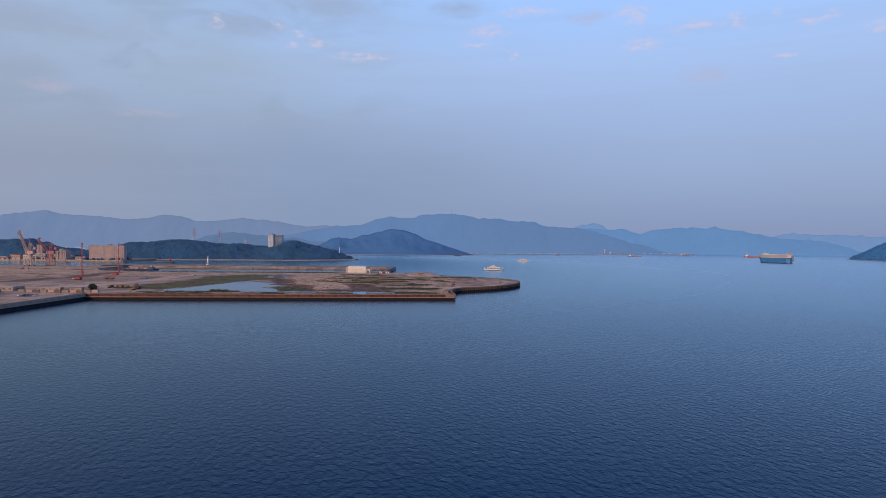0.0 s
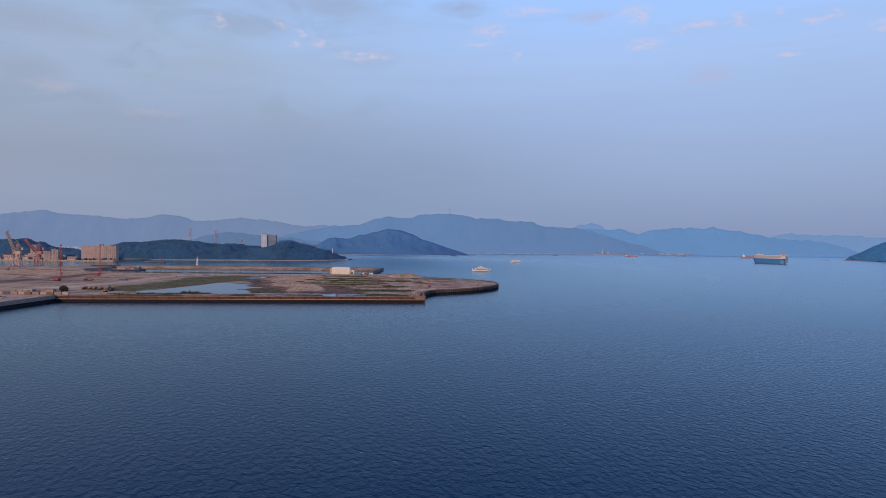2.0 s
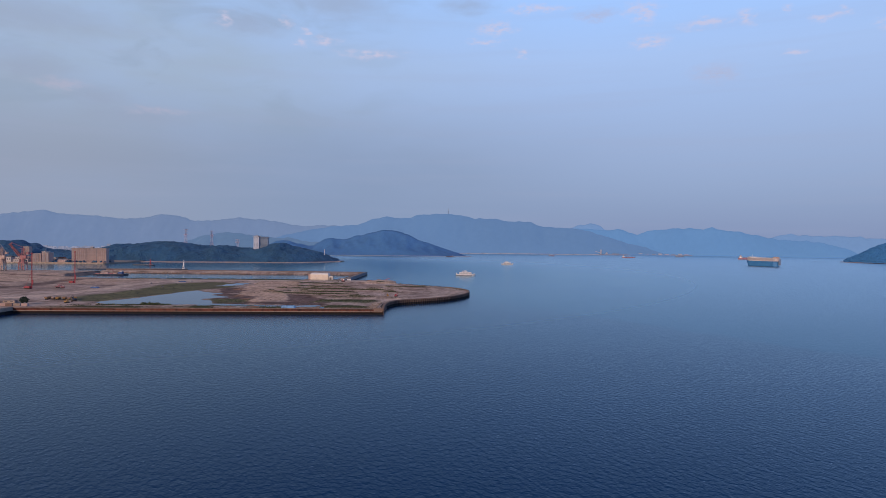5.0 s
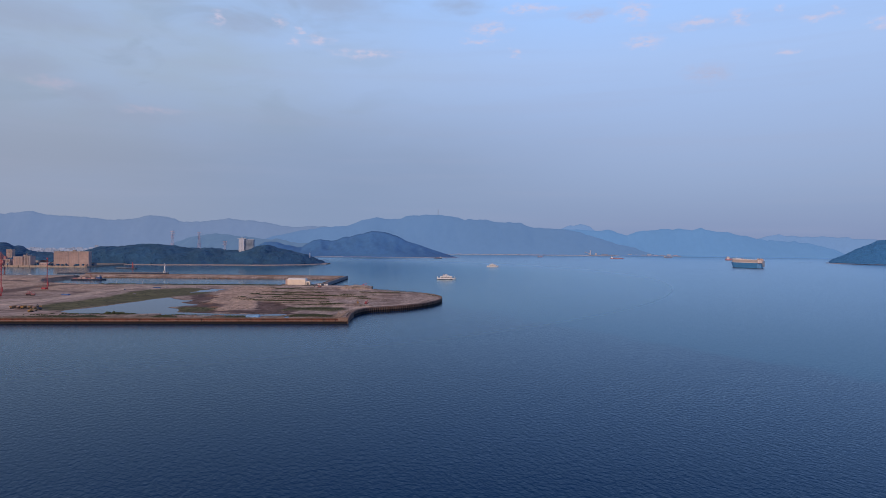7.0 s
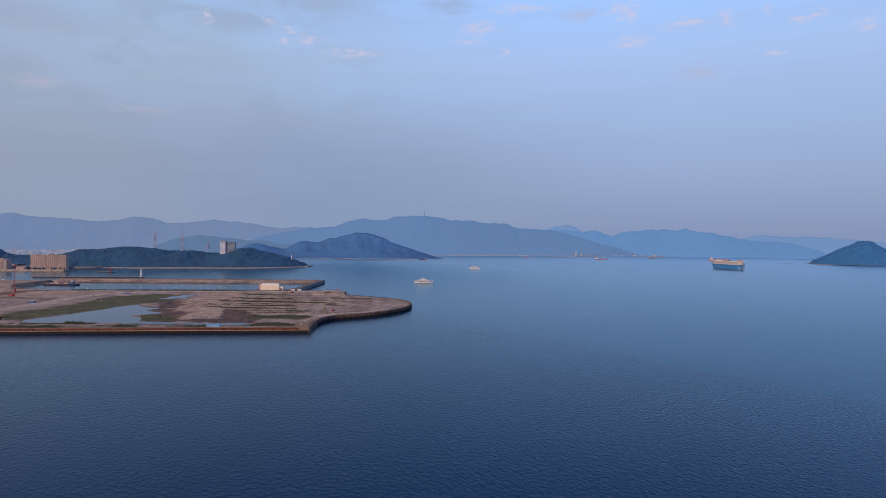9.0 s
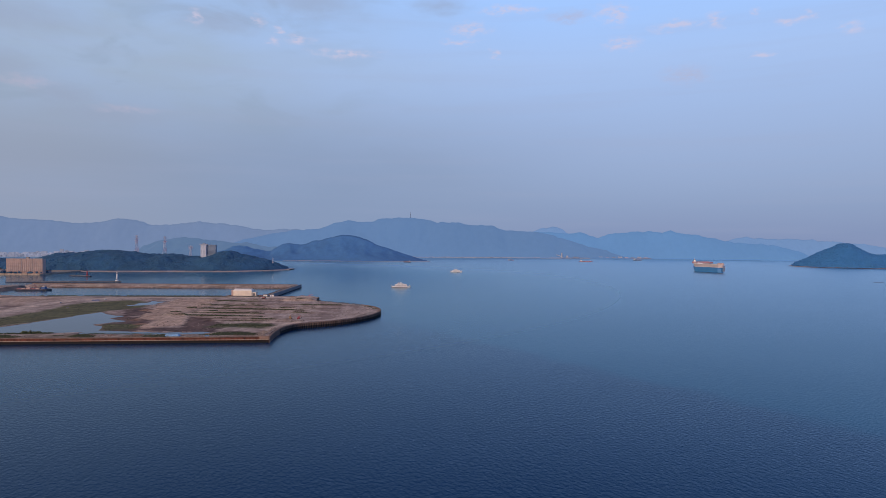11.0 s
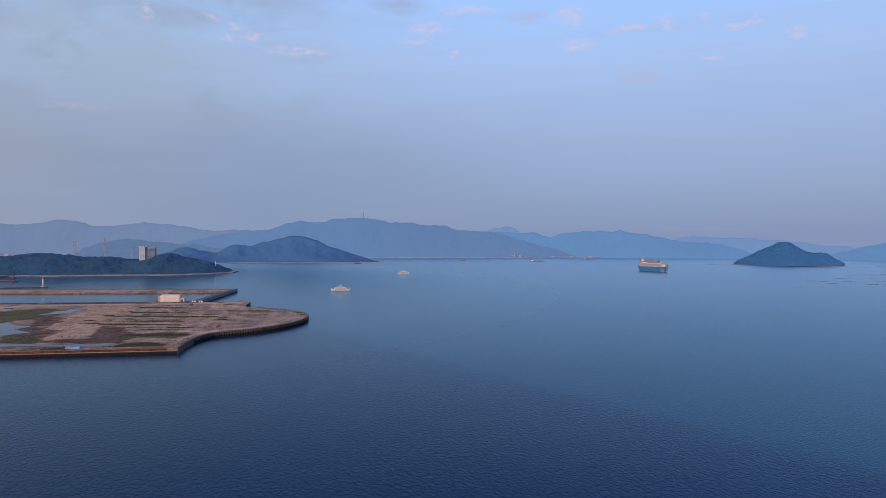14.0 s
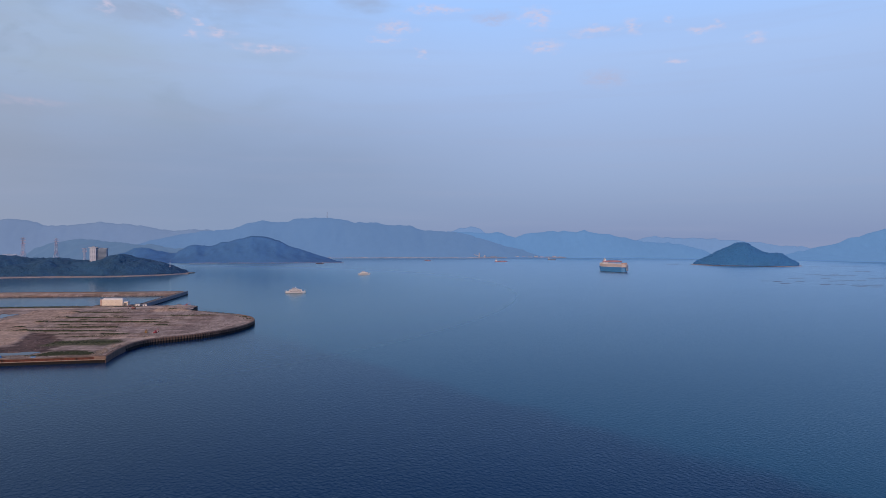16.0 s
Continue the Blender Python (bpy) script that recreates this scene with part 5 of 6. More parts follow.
def tree(x, y, h, spread, label):
    ob = thing("tree", label, "tree", m=pose(x, y, 5.4))
    trunk = MB().tube((0, 0, 0), (0.3, 0.1, h * 0.45), 0.32, 0.2, 8)
    rng = np.random.default_rng(int(abs(x)))
    cs, rs = [], []
    for i in range(9):
        a, l = 2 * math.pi * i / 9, spread * rng.uniform(0.35, 0.8)
        tip = (0.3 + l * math.cos(a), 0.1 + l * math.sin(a), h * rng.uniform(0.5, 0.85))
        trunk.tube((0.2, 0.1, h * 0.35), tip, 0.14, 0.05, 6)
        for _ in range(64):
            cs.append([tip[0] + rng.normal(0, spread * 0.24), tip[1] + rng.normal(0, spread * 0.24), max(0.8, tip[2] + rng.normal(0, h * 0.13))])
            rs.append(rng.uniform(0.3, 0.75))
    part("trunk", trunk, BARK, ob)
    part("crown", clumps("crown", np.array(cs), np.array(rs), TREE_LEAF, 0.7, rough=0.4, seed=int(h * 10)), None, ob, "dark uneven leafy crown")


tree(-343, 633, 7.2, 3.7, "dark spreading tree at the quay corner")


# ---- weeds, bushes and rubble ----
def scatter_weeds():
    rng = np.random.default_rng(12)
    n = 420000
    x, y = rng.uniform(-360, 100, n), rng.uniform(606, 1095, n)
    z, grass, sand, mud, road, edge = land_fields(x, y)
    meadow = inside(x, y, GRASS_EDGE) > -4
    ok = (grass * rng.uniform(0.3, 1.0, n) > 0.42) & (edge > 3.5) & (z > 5.2) & (~meadow | (rng.uniform(0, 1, n) < 0.002)) & ((inside(x, y, GRASS_ISLE) < -1) | (rng.uniform(0, 1, n) < 0.04)) & ((inside(x, y, GRASS_FRONT) < -3) | (rng.uniform(0, 1, n) < 0.03 + 0.3 * (np.sin(y * 0.16) > 0.6)))
    x, y, z, g = x[ok][:42000], y[ok][:42000], z[ok][:42000], grass[ok][:42000]
    r = rng.uniform(0.3, 0.85, len(x)) * (0.6 + 0.5 * g)
    tagged(new("weeds", clumps("weeds", np.stack([x, y, z + 0.1 * r], -1), r, SHRUB, 0.55, rough=0.4, seed=3)), "low dark weeds along spoil rows and pond banks", "weeds", kind="stuff")
    cs, rs = [], []
    for cx, cy, w, k, s in ((-222, 645, 12, 120, 1.6), (-245, 642, 34, 170, 0.8), (-130, 645, 40, 120, 0.6), (-205, 646, 3, 20, 1.2), (-262, 640, 12, 40, 0.8), (-290, 632, 10, 40, 0.7), (-160, 646, 8, 24, 0.7), (84, 925, 7, 30, 0.8), (-40, 1092, 10, 40, 1.0), (92, 900, 4, 16, 0.8)):
        for _ in range(k):
            cs.append((cx + rng.normal(0, w * 0.5), cy + rng.normal(0, 1.2), 5.6 + abs(rng.normal(0, 0.5 * s))))
            rs.append(s * rng.uniform(0.4, 0.9))
    for px in np.arange(-470, -176, 0.5):
        if value_noise(np.array([px / 14]), np.array([3.3]), 4)[0] > -0.6:
            cs.append((px, 1083 + (px + 470) * 0.04 + rng.normal(0, 1.2), 5.5 + abs(rng.normal(0, 0.4))))
            rs.append(rng.uniform(0.4, 0.85))
    for px, py in resample([(98, 900), (86, 928), (68, 950), (46, 968), (22, 990), (0, 1007)], 2.2):
        if rng.uniform() < 0.6:
            cs.append((px - 2.5 + rng.normal(0, 0.8), py - 2.5 + rng.normal(0, 0.8), 5.5))
            rs.append(rng.uniform(0.4, 0.9))
    tagged(new("bushes", clumps("bushes", np.array(cs), np.array(rs), SHRUB, 0.8, rough=0.4, seed=8)), "green bushes growing along the quay edge", "bushes", kind="stuff")
    q = rng.uniform(0, 1, 130)
    tagged(new("corner_rubble", clumps("corner_rubble", np.stack([4 - 9 * rng.uniform(0, 1, 130) ** 2, 636 + 60 * q, 5.7 + 0.5 * rng.uniform(0, 1, 130)], -1), rng.uniform(0.25, 0.75, 130), CONCRETE, 0.6, rough=0.5, seed=19)), "broken pinkish concrete heaped at the quay corner", "rubble", kind="stuff")
    k = 700
    px = rng.uniform(-330, 8, k)
    py = 603 + (px + 333) * 0.0783 + rng.uniform(4.5, 17, k)
    tagged(new("rubble", clumps("rubble", np.stack([px, py, np.full(k, 5.6)], -1), rng.uniform(0.15, 0.6, k), COPING, 0.6, rough=0.4, seed=9)), "pale rubble and broken concrete behind the quay", "rubble", kind="stuff")


def scatter_clods():
    rng = np.random.default_rng(44)
    n = 7000
    x, y = rng.uniform(-330, 98, n), rng.uniform(640, 1085, n)
    z, grass, sand, mud, road, edge = land_fields(x, y)
    lumps = fractal(x, y, 38, 3, 91) + 0.5 * mud
    ok = (lumps > 0.12) & (edge > 6) & (z > 5.25) & (road < 0.3) & (grass < 0.4) & (inside(x, y, GRASS_EDGE) < 0)
    x, y, z = x[ok], y[ok], z[ok]
    half = np.arange(len(x)) % 2 == 0
    for name, pick, material, label in (("clods", half, DARK_ROCK, "dark earth clods strewn over the bare fill"), ("stones", ~half, CONCRETE, "pale stones strewn over the bare fill")):
        r = rng.uniform(0.18, 0.75, pick.sum()) ** 1.3
        tagged(new(name, clumps(name, np.stack([x[pick], y[pick], z[pick] + 0.1], -1), r, material, 0.55, rough=0.4, seed=14)), label, name, kind="stuff")
    k = 900
    px, py = rng.uniform(-640, -120, k), 1349 + 2.5 * rng.normal(0, 1, k)
    tagged(new("mole_rubble", clumps("mole_rubble", np.stack([px, py, 0.5 + np.clip((py - 1346) * 0.2, 0, 3)], -1), rng.uniform(0.3, 1.0, k), ROCK, 0.6, rough=0.4, seed=15)), "brown broken rubble along the mole's waterline", "rubble", kind="stuff")


scatter_weeds()
scatter_clods()


def marker_post(x, y):
    ob = thing("marker_post", "thin pale marker post beside the back track", "post", group="track posts", m=pose(x, y, 5.4))
    part("pole", MB().tube((0, 0, 0), (0, 0, 4.6), 0.12, 0.09, 6), PLASTER_PALE, ob)
    part("lamp_head", MB().box(-0.5, -0.15, 4.5, 0.5, 0.15, 4.75, 0.05), PLASTER_GREY, ob)
    part("footing", MB().box(-0.35, -0.35, 0, 0.35, 0.35, 0.4, 0.05), CONCRETE, ob)


for k in range(9):
    marker_post(-440 + k * 42, 1077 + 3 * math.sin(k))


def spoil_heap(x, y, r, h, seed, label):
    rng = np.random.default_rng(seed)
    n, k = 18, 5
    vs = [(0, 0, h)]
    for j in range(1, k + 1):
        for i in range(n):
            a = 2 * math.pi * i / n
            q = r * j / k * (1 + 0.22 * rng.uniform(-1, 1))
            vs.append((q * math.cos(a) * 1.5, q * math.sin(a), h * (1 - j / k) * (1 + 0.25 * rng.uniform(-1, 1)) - (0.3 if j == k else 0)))
    fs = [(0, 1 + i, 1 + (i + 1) % n) for i in range(n)]
    for j in range(k - 1):
        o = 1 + j * n
        fs += [(o + i, o + n + i, o + n + (i + 1) % n, o + (i + 1) % n) for i in range(n)]
    ob = thing("spoil_heap", label, "earth heap", m=pose(x, y, 5.5))
    part("earth", MB().add(vs, fs), EARTH, ob)
    part("crest_rubble", clumps("crest_rubble", np.stack([rng.normal(0, r * 0.5, 14), rng.normal(0, r * 0.3, 14), np.full(14, h * 0.55)], -1), rng.uniform(0.2, 0.5, 14), EARTH, 0.7, seed=seed), None, ob)


EARTH = mat("reddish_earth", (0.24, 0.15, 0.115), 0.95, 0.35, 0.3, 2.5, 0.5)
for i, (x, y, r, h) in enumerate(((-42, 1086, 9, 2.6), (-58, 1083, 6, 1.6), (-150, 722, 6, 1.2), (-172, 760, 5, 1.0), (-205, 868, 7, 1.2), (-118, 640, 5, 0.9), (-140, 637, 4, 0.8), (-160, 636, 3, 0.7), (-690, 1130, 12, 2.2), (-560, 905, 9, 1.3), (-520, 1010, 10, 1.4))):
    spoil_heap(x, y, r, h, i + 3, "low heap of reddish earth on the bare fill")


# ---- vessels ----
def hull_mesh(l, b, z0, z1, bow=0.22, stern=0.06, rake=0.06, n=10):
    """A hull along x, its bow at +x."""
    ring = []
    for i in range(n + 1):
        t = i / n
        x = -l / 2 + l * t
        w = b / 2 * min(1, (t + stern) / (stern + 0.04)) if t < 0.05 else b / 2
        if t > 1 - bow:
            w = b / 2 * max(0.02, math.cos((t - 1 + bow) / bow * math.pi / 2) ** 0.7)
        ring.append((x, w))
    vs = []
    for z, k in ((z0, 0), (z1, 1)):
        for x, w in ring:
            ext = rake * l * k * max(0, (x / l + 0.5 - 0.6) / 0.4)
            vs.append((x + ext, -w * (0.9 + 0.1 * k), z))
        for x, w in reversed(ring):
            ext = rake * l * k * max(0, (x / l + 0.5 - 0.6) / 0.4)
            vs.append((x + ext, w * (0.9 + 0.1 * k), z))
    m = 2 * (n + 1)
    return MB().add(vs, [tuple(reversed(range(m))), tuple(range(m, 2 * m))] + [(i, (i + 1) % m, m + (i + 1) % m, m + i) for i in range(m)])


def ferry(x, y, turn, l, label):
    ob = thing("car_ferry", label, "ferry", group="car ferries", m=pose(x, y, 0, 0, 0, turn))
    b = l * 0.24
    part("hull", hull_mesh(l * 0.92, b, -1, 2.2, 0.3, 0.06, 0.04), WHITE, ob)
    part("waterline", hull_mesh(l * 0.925, b * 1.01, -0.6, 0.8, 0.3, 0.06, 0.0), HULL_DARK, ob, "dark boot topping")
    part("car_deck", MB().box(-l * 0.36, -b * 0.43, 2.2, l * 0.36, b * 0.43, 2.5), ROOF_GREY, ob)
    # dark block put in for the shade between hull and passenger deck
    part("car_deck_shade", MB().box(-l * 0.25, -b * 0.40, 2.5, l * 0.25, b * 0.40, 4.3), GLASS_DARK, ob, "dark block for the shade inside the open car deck")
    for s in (-1, 1):
        part("bulwark", MB().box(-l * 0.42, s * b * 0.47 - 0.15, 2.2, l * 0.42, s * b * 0.47 + 0.15, 3.1), WHITE, ob)
        for i in range(9):
            px = -l * 0.28 + i * l * 0.07
            part("pillar", MB().box(px - 0.22, s * b * 0.46 - 0.2, 3.1, px + 0.22, s * b * 0.46 + 0.2, 4.4), WHITE, ob)
        for e in (-1, 1):
            part("gantry_post", MB().box(e * l * 0.43 - 0.4, s * b * 0.38 - 0.3, 2.2, e * l * 0.43 + 0.4, s * b * 0.38 + 0.3, 6.2, 0.1), WHITE, ob)
    saloon = part("passenger_deck", MB().box(-l * 0.30, -b * 0.48, 4.4, l * 0.30, b * 0.48, 6.6, 0.4), WHITE, ob)
    for i in range(11):
        part("window", MB().box(-l * 0.275 + i * l * 0.05, -b * 0.49, 5.1, -l * 0.245 + i * l * 0.05, -b * 0.475, 6.0), GLASS_DARK, saloon)
    upper = part("upper_deck", MB().box(-l * 0.17, -b * 0.40, 6.6, l * 0.15, b * 0.40, 8.5, 0.4), WHITE, ob)
    for i in range(6):
        part("window", MB().box(-l * 0.15 + i * l * 0.05, -b * 0.41, 7.2, -l * 0.12 + i * l * 0.05, -b * 0.395, 8.0), GLASS_DARK, upper)
    for a, e in ((-0.29, -0.18), (0.16, 0.29)):
        part("deck_rail", MB().box(l * a, -b * 0.47, 6.6, l * e, -b * 0.46, 7.5), WHITE, ob)
    bridge = part("wheelhouse", MB().box(-l * 0.05, -b * 0.36, 8.5, l * 0.055, b * 0.36, 10.9, 0.4), WHITE, ob)
    part("wheelhouse_window", MB().box(-l * 0.045, -b * 0.37, 9.4, l * 0.05, -b * 0.34, 10.3), GLASS_DARK, bridge)
    part("funnel", MB().lathe([(1.0, 8.5), (0.9, 11.0)], 10, -l * 0.115), PLASTER, ob)
    part("mast", MB().tube((0, 0, 10.9), (0, 0, 14.4), 0.2, 0.1, 6).tube((0, -1.6, 12.8), (0, 1.6, 12.8), 0.1, 0.1, 5), WHITE, ob)
    for s in (-1, 1):
        part("ramp", MB().add([(s * l * 0.44, -b * 0.3, 2.2), (s * l * 0.44, b * 0.3, 2.2), (s * l * 0.50, b * 0.3, 4.2), (s * l * 0.50, -b * 0.3, 4.2), (s * l * 0.45, -b * 0.3, 1.8), (s * l * 0.45, b * 0.3, 1.8), (s * l * 0.51, b * 0.3, 4.0), (s * l * 0.51, -b * 0.3, 4.0)], [(0, 1, 2, 3), (7, 6, 5, 4), (0, 4, 5, 1), (2, 6, 7, 3), (0, 3, 7, 4), (1, 5, 6, 2)]), PLASTER_GREY, ob, "raised grey bow ramp")


ferry(110, 1404, 3, 44, "white double-ended car ferry crossing calm water")
ferry(266, 2150, 2, 41, "white car ferry farther out on the bay")


def car_carrier():
    bow, stern = Vector((1143, 2328, 0)), Vector((1190, 2206, 0))
    d = (bow - stern).normalized()
    l, b = (bow - stern).length, 28
    ob = thing("car_carrier", "blue and cream slab-sided car carrier ship at anchor", "ship", m=pose(*((bow + stern) / 2), 0, 0, math.degrees(math.atan2(d.y, d.x))))
    part("hull", hull_mesh(l * 0.95, b, -2, 19.5, 0.16, 0.02, 0.085, 16), HULL_BLUE, ob, "blue lower hull")
    part("upper_side", hull_mesh(l * 1.015, b, 19.5, 29.5, 0.13, 0.02, 0.0, 16), HULL_CREAM, ob, "cream upper hull side").location = (l * 0.0075, 0, 0)
    part("boot_topping", hull_mesh(l * 1.002, b * 1.004, -1.5, 1.2, 0.16, 0.02, 0.0, 16), HULL_DARK, ob)
    part("rubbing_band", MB().box(-l * 0.5, -b * 0.505, 19.2, l * 0.36, b * 0.505, 19.9), WHITE, ob)
    house = part("bridge_house", MB().box(l * 0.3, -b * 0.45, 29.5, l * 0.42, b * 0.45, 33, 0.6), WHITE, ob)
    part("bridge_window", MB().box(l * 0.31, -b * 0.46, 30.9, l * 0.425, b * 0.46, 32), GLASS_DARK, house)
    part("mast", MB().tube((l * 0.36, 0, 33), (l * 0.36, 0, 40), 0.5, 0.2, 6).tube((l * 0.36, -3, 37.5), (l * 0.36, 3, 37.5), 0.2, 0.2, 5), WHITE, ob)
    for x, s in ((-0.42, -0.25), (-0.42, 0.25)):
        part("funnel", MB().box(l * x - 5, b * s - 3, 29.5, l * x + 5, b * s + 3, 34.5, 0.8), PLASTER, ob, "pinkish exhaust casing")
    part("stern_ramp", MB().box(-l * 0.5 - 1.4, -b * 0.3, 6, -l * 0.5 + 0.4, b * 0.02, 26, 0.3), HAZY_GREY, ob, "folded grey stern ramp")
    for i in range(9):
        part("vent", MB().box(-l * 0.34 + i * l * 0.07, -b * 0.36, 29.5, -l * 0.32 + i * l * 0.07, -b * 0.26, 30.9, 0.2), HULL_CREAM, ob)
    for i in range(7):
        part("side_opening", MB().box(-l * 0.42 + i * l * 0.11, -b * 0.503, 13.5, -l * 0.39 + i * l * 0.11, -b * 0.49, 15), GLASS_DARK, ob)
    part("side_door", MB().box(-l * 0.12, -b * 0.506, 6, l * 0.0, -b * 0.49, 14), HULL_BLUE, ob)
    part("railing", MB().box(-l * 0.48, -b * 0.48, 29.5, l * 0.44, -b * 0.475, 30.4).box(-l * 0.48, b * 0.475, 29.5, l * 0.44, b * 0.48, 30.4), WHITE, ob)


car_carrier()


def cargo_ship(x, y, turn, l, hull, label, house_end=-1, h=4.5):
    ob = thing("cargo_ship", label, "ship", m=pose(x, y, 0, 0, 0, turn))
    b = l * 0.17
    part("hull", hull_mesh(l, b, -2, h, 0.2, 0.05, 0.04), hull, ob)
    part("waterline", hull_mesh(l * 1.003, b * 1.01, -1, 0.9, 0.2, 0.05, 0.0), HULL_DARK, ob)
    part("deck", MB().box(-l * 0.46, -b * 0.4, h, l * 0.38, b * 0.4, h + 0.5, 0.2), DECK_PINK, ob)
    hx = house_end * l * 0.38
    house = part("deckhouse", MB().box(hx - l * 0.06, -b * 0.42, h, hx + l * 0.06, b * 0.42, h + l * 0.09, 0.4), WHITE, ob)
    part("bridge_window", MB().box(hx - l * 0.062, -b * 0.43, h + l * 0.065, hx + l * 0.062, b * 0.43, h + l * 0.08), GLASS_DARK, house)
    part("funnel", MB().lathe([(l * 0.02, h + l * 0.09), (l * 0.016, h + l * 0.14)], 8, hx), PLASTER, ob)
    part("mast", MB().tube((hx, 0, h + l * 0.1), (hx, 0, h + l * 0.2), 0.3, 0.12, 6), WHITE, ob)
    part("foremast", MB().tube((l * 0.36, 0, h), (l * 0.36, 0, h + l * 0.09), 0.3, 0.15, 6), WHITE, ob)
    for i in range(5):
        part("hatch", MB().box(-l * 0.24 + i * l * 0.115, -b * 0.3, h + 0.5, -l * 0.15 + i * l * 0.115, b * 0.3, h + 1.5, 0.2), DECK_PINK, ob)


cargo_ship(1623, 3370, -12, 101, HULL_RED, "red-hulled tanker anchored beyond the car carrier", -1, 9)
cargo_ship(1035, 3490, -8, 68, HULL_RED, "small red-hulled tanker at anchor", -1, 4)
cargo_ship(1440, 3860, 0, 50, HAZY_GREY, "small grey cargo ship in the distance", -1)
cargo_ship(655, 3700, 0, 34, HULL_RED, "small red coaster in the distance", -1, 3)
cargo_ship(75, 3178, 0, 36, HULL_DARK, "dark tugboat with a white deckhouse off the headland", 1, 4)


def barge():
    ob = thing("work_barge", "flat work barge with reddish cargo moored at the mole", "barge", m=pose(-590, 1266, 0, 0, 0, 5))
    part("hull", hull_mesh(64, 14, -1, 2.6, 0.12, 0.1, 0.03), HULL_DARK, ob)
    part("deck", MB().box(-30, -6, 2.6, 20, 6, 2.9, 0.1), DECK_PINK, ob)
    for i in range(5):
        part("cargo", MB().box(-28 + i * 8.4, -4.6, 2.9, -21 + i * 8.4, 4.6, 4.2 + 0.8 * (i % 3), 0.5), (CRANE_RED, CRANE_TAN, PLASTER)[i % 3], ob)
    part("deckhouse", MB().box(15, -4, 2.9, 23, 4, 6.6, 0.4), BLUE_DARK, ob, "dark blue deckhouse")
    part("wheelhouse", MB().box(17, -3, 6.6, 21.5, 3, 9.0, 0.3), PLASTER_PALE, ob)
    part("derrick", MB().lattice((8, 0, 2.9), (1, 0, 12), 1.4, 0.8, 6, 0.16), CRANE_RED, ob)
    boat = thing("workboat", "small pale workboat moored near the dock cranes", "boat", m=pose(-780, 1345, 0, 0, 0, 10) @ Matrix.Scale(1.3, 4))
    part("hull", hull_mesh(14, 4.2, -0.6, 1.6), PLASTER_PALE, boat)
    part("cabin", MB().box(-3.5, -1.5, 1.6, 1.5, 1.5, 3.8, 0.3), WHITE, boat)
    for i, (x, y) in enumerate(((-838, 1342), (-758, 1350))):
        copy_thing(boat, pose(x, y, 0, 0, 0, 15 * i))


barge()


def raft_fields():
    raft = thing("oyster_raft", "dark low timber oyster raft on still water", "raft", group="oyster rafts", m=pose(1373, 1693, 0.15))
    for i in range(3):
        part("float", MB().tube((-13, -2.4 + i * 2.4, 0.0), (13, -2.4 + i * 2.4, 0.0), 0.25, 0.25, 8), RAFT_WOOD, raft)
    for i in range(7):
        part("crossbeam", MB().box(-12.6 + i * 4.1, -3.2, 0.25, -12.2 + i * 4.1, 3.2, 0.35), RAFT_WOOD, raft)
    for i in range(5):
        part("pole", MB().box(-13.4, -2.8 + i * 1.4, 0.35, 13.4, -2.6 + i * 1.4, 0.45), RAFT_WOOD, raft)
    rng = random.Random(5)
    for x0, y0, n in ((1397, 1674, 1), (1359, 1587, 1), (1449, 1652, 1), (1546, 1820, 2), (1433, 1534, 1), (1465, 1524, 1), (1493, 1506, 3), (1461, 1447, 1), (1494, 1437, 1), (1629, 1782, 1), (1562, 1675, 1), (1596, 1681, 3), (1774, 1769, 2), (1750, 2006, 2), (1757, 1944, 4), (1864, 2035, 1), (2110, 2213, 2), (2266, 2664, 2), (2438, 2744, 6), (1768, 3011, 2)):
        for k in range(n):
            copy_thing(raft, pose(x0 + k * 30.5, y0 + rng.uniform(-4, 4) - k * 1.0, 0.15, 0, 0, rng.uniform(-4, 4)))


raft_fields()


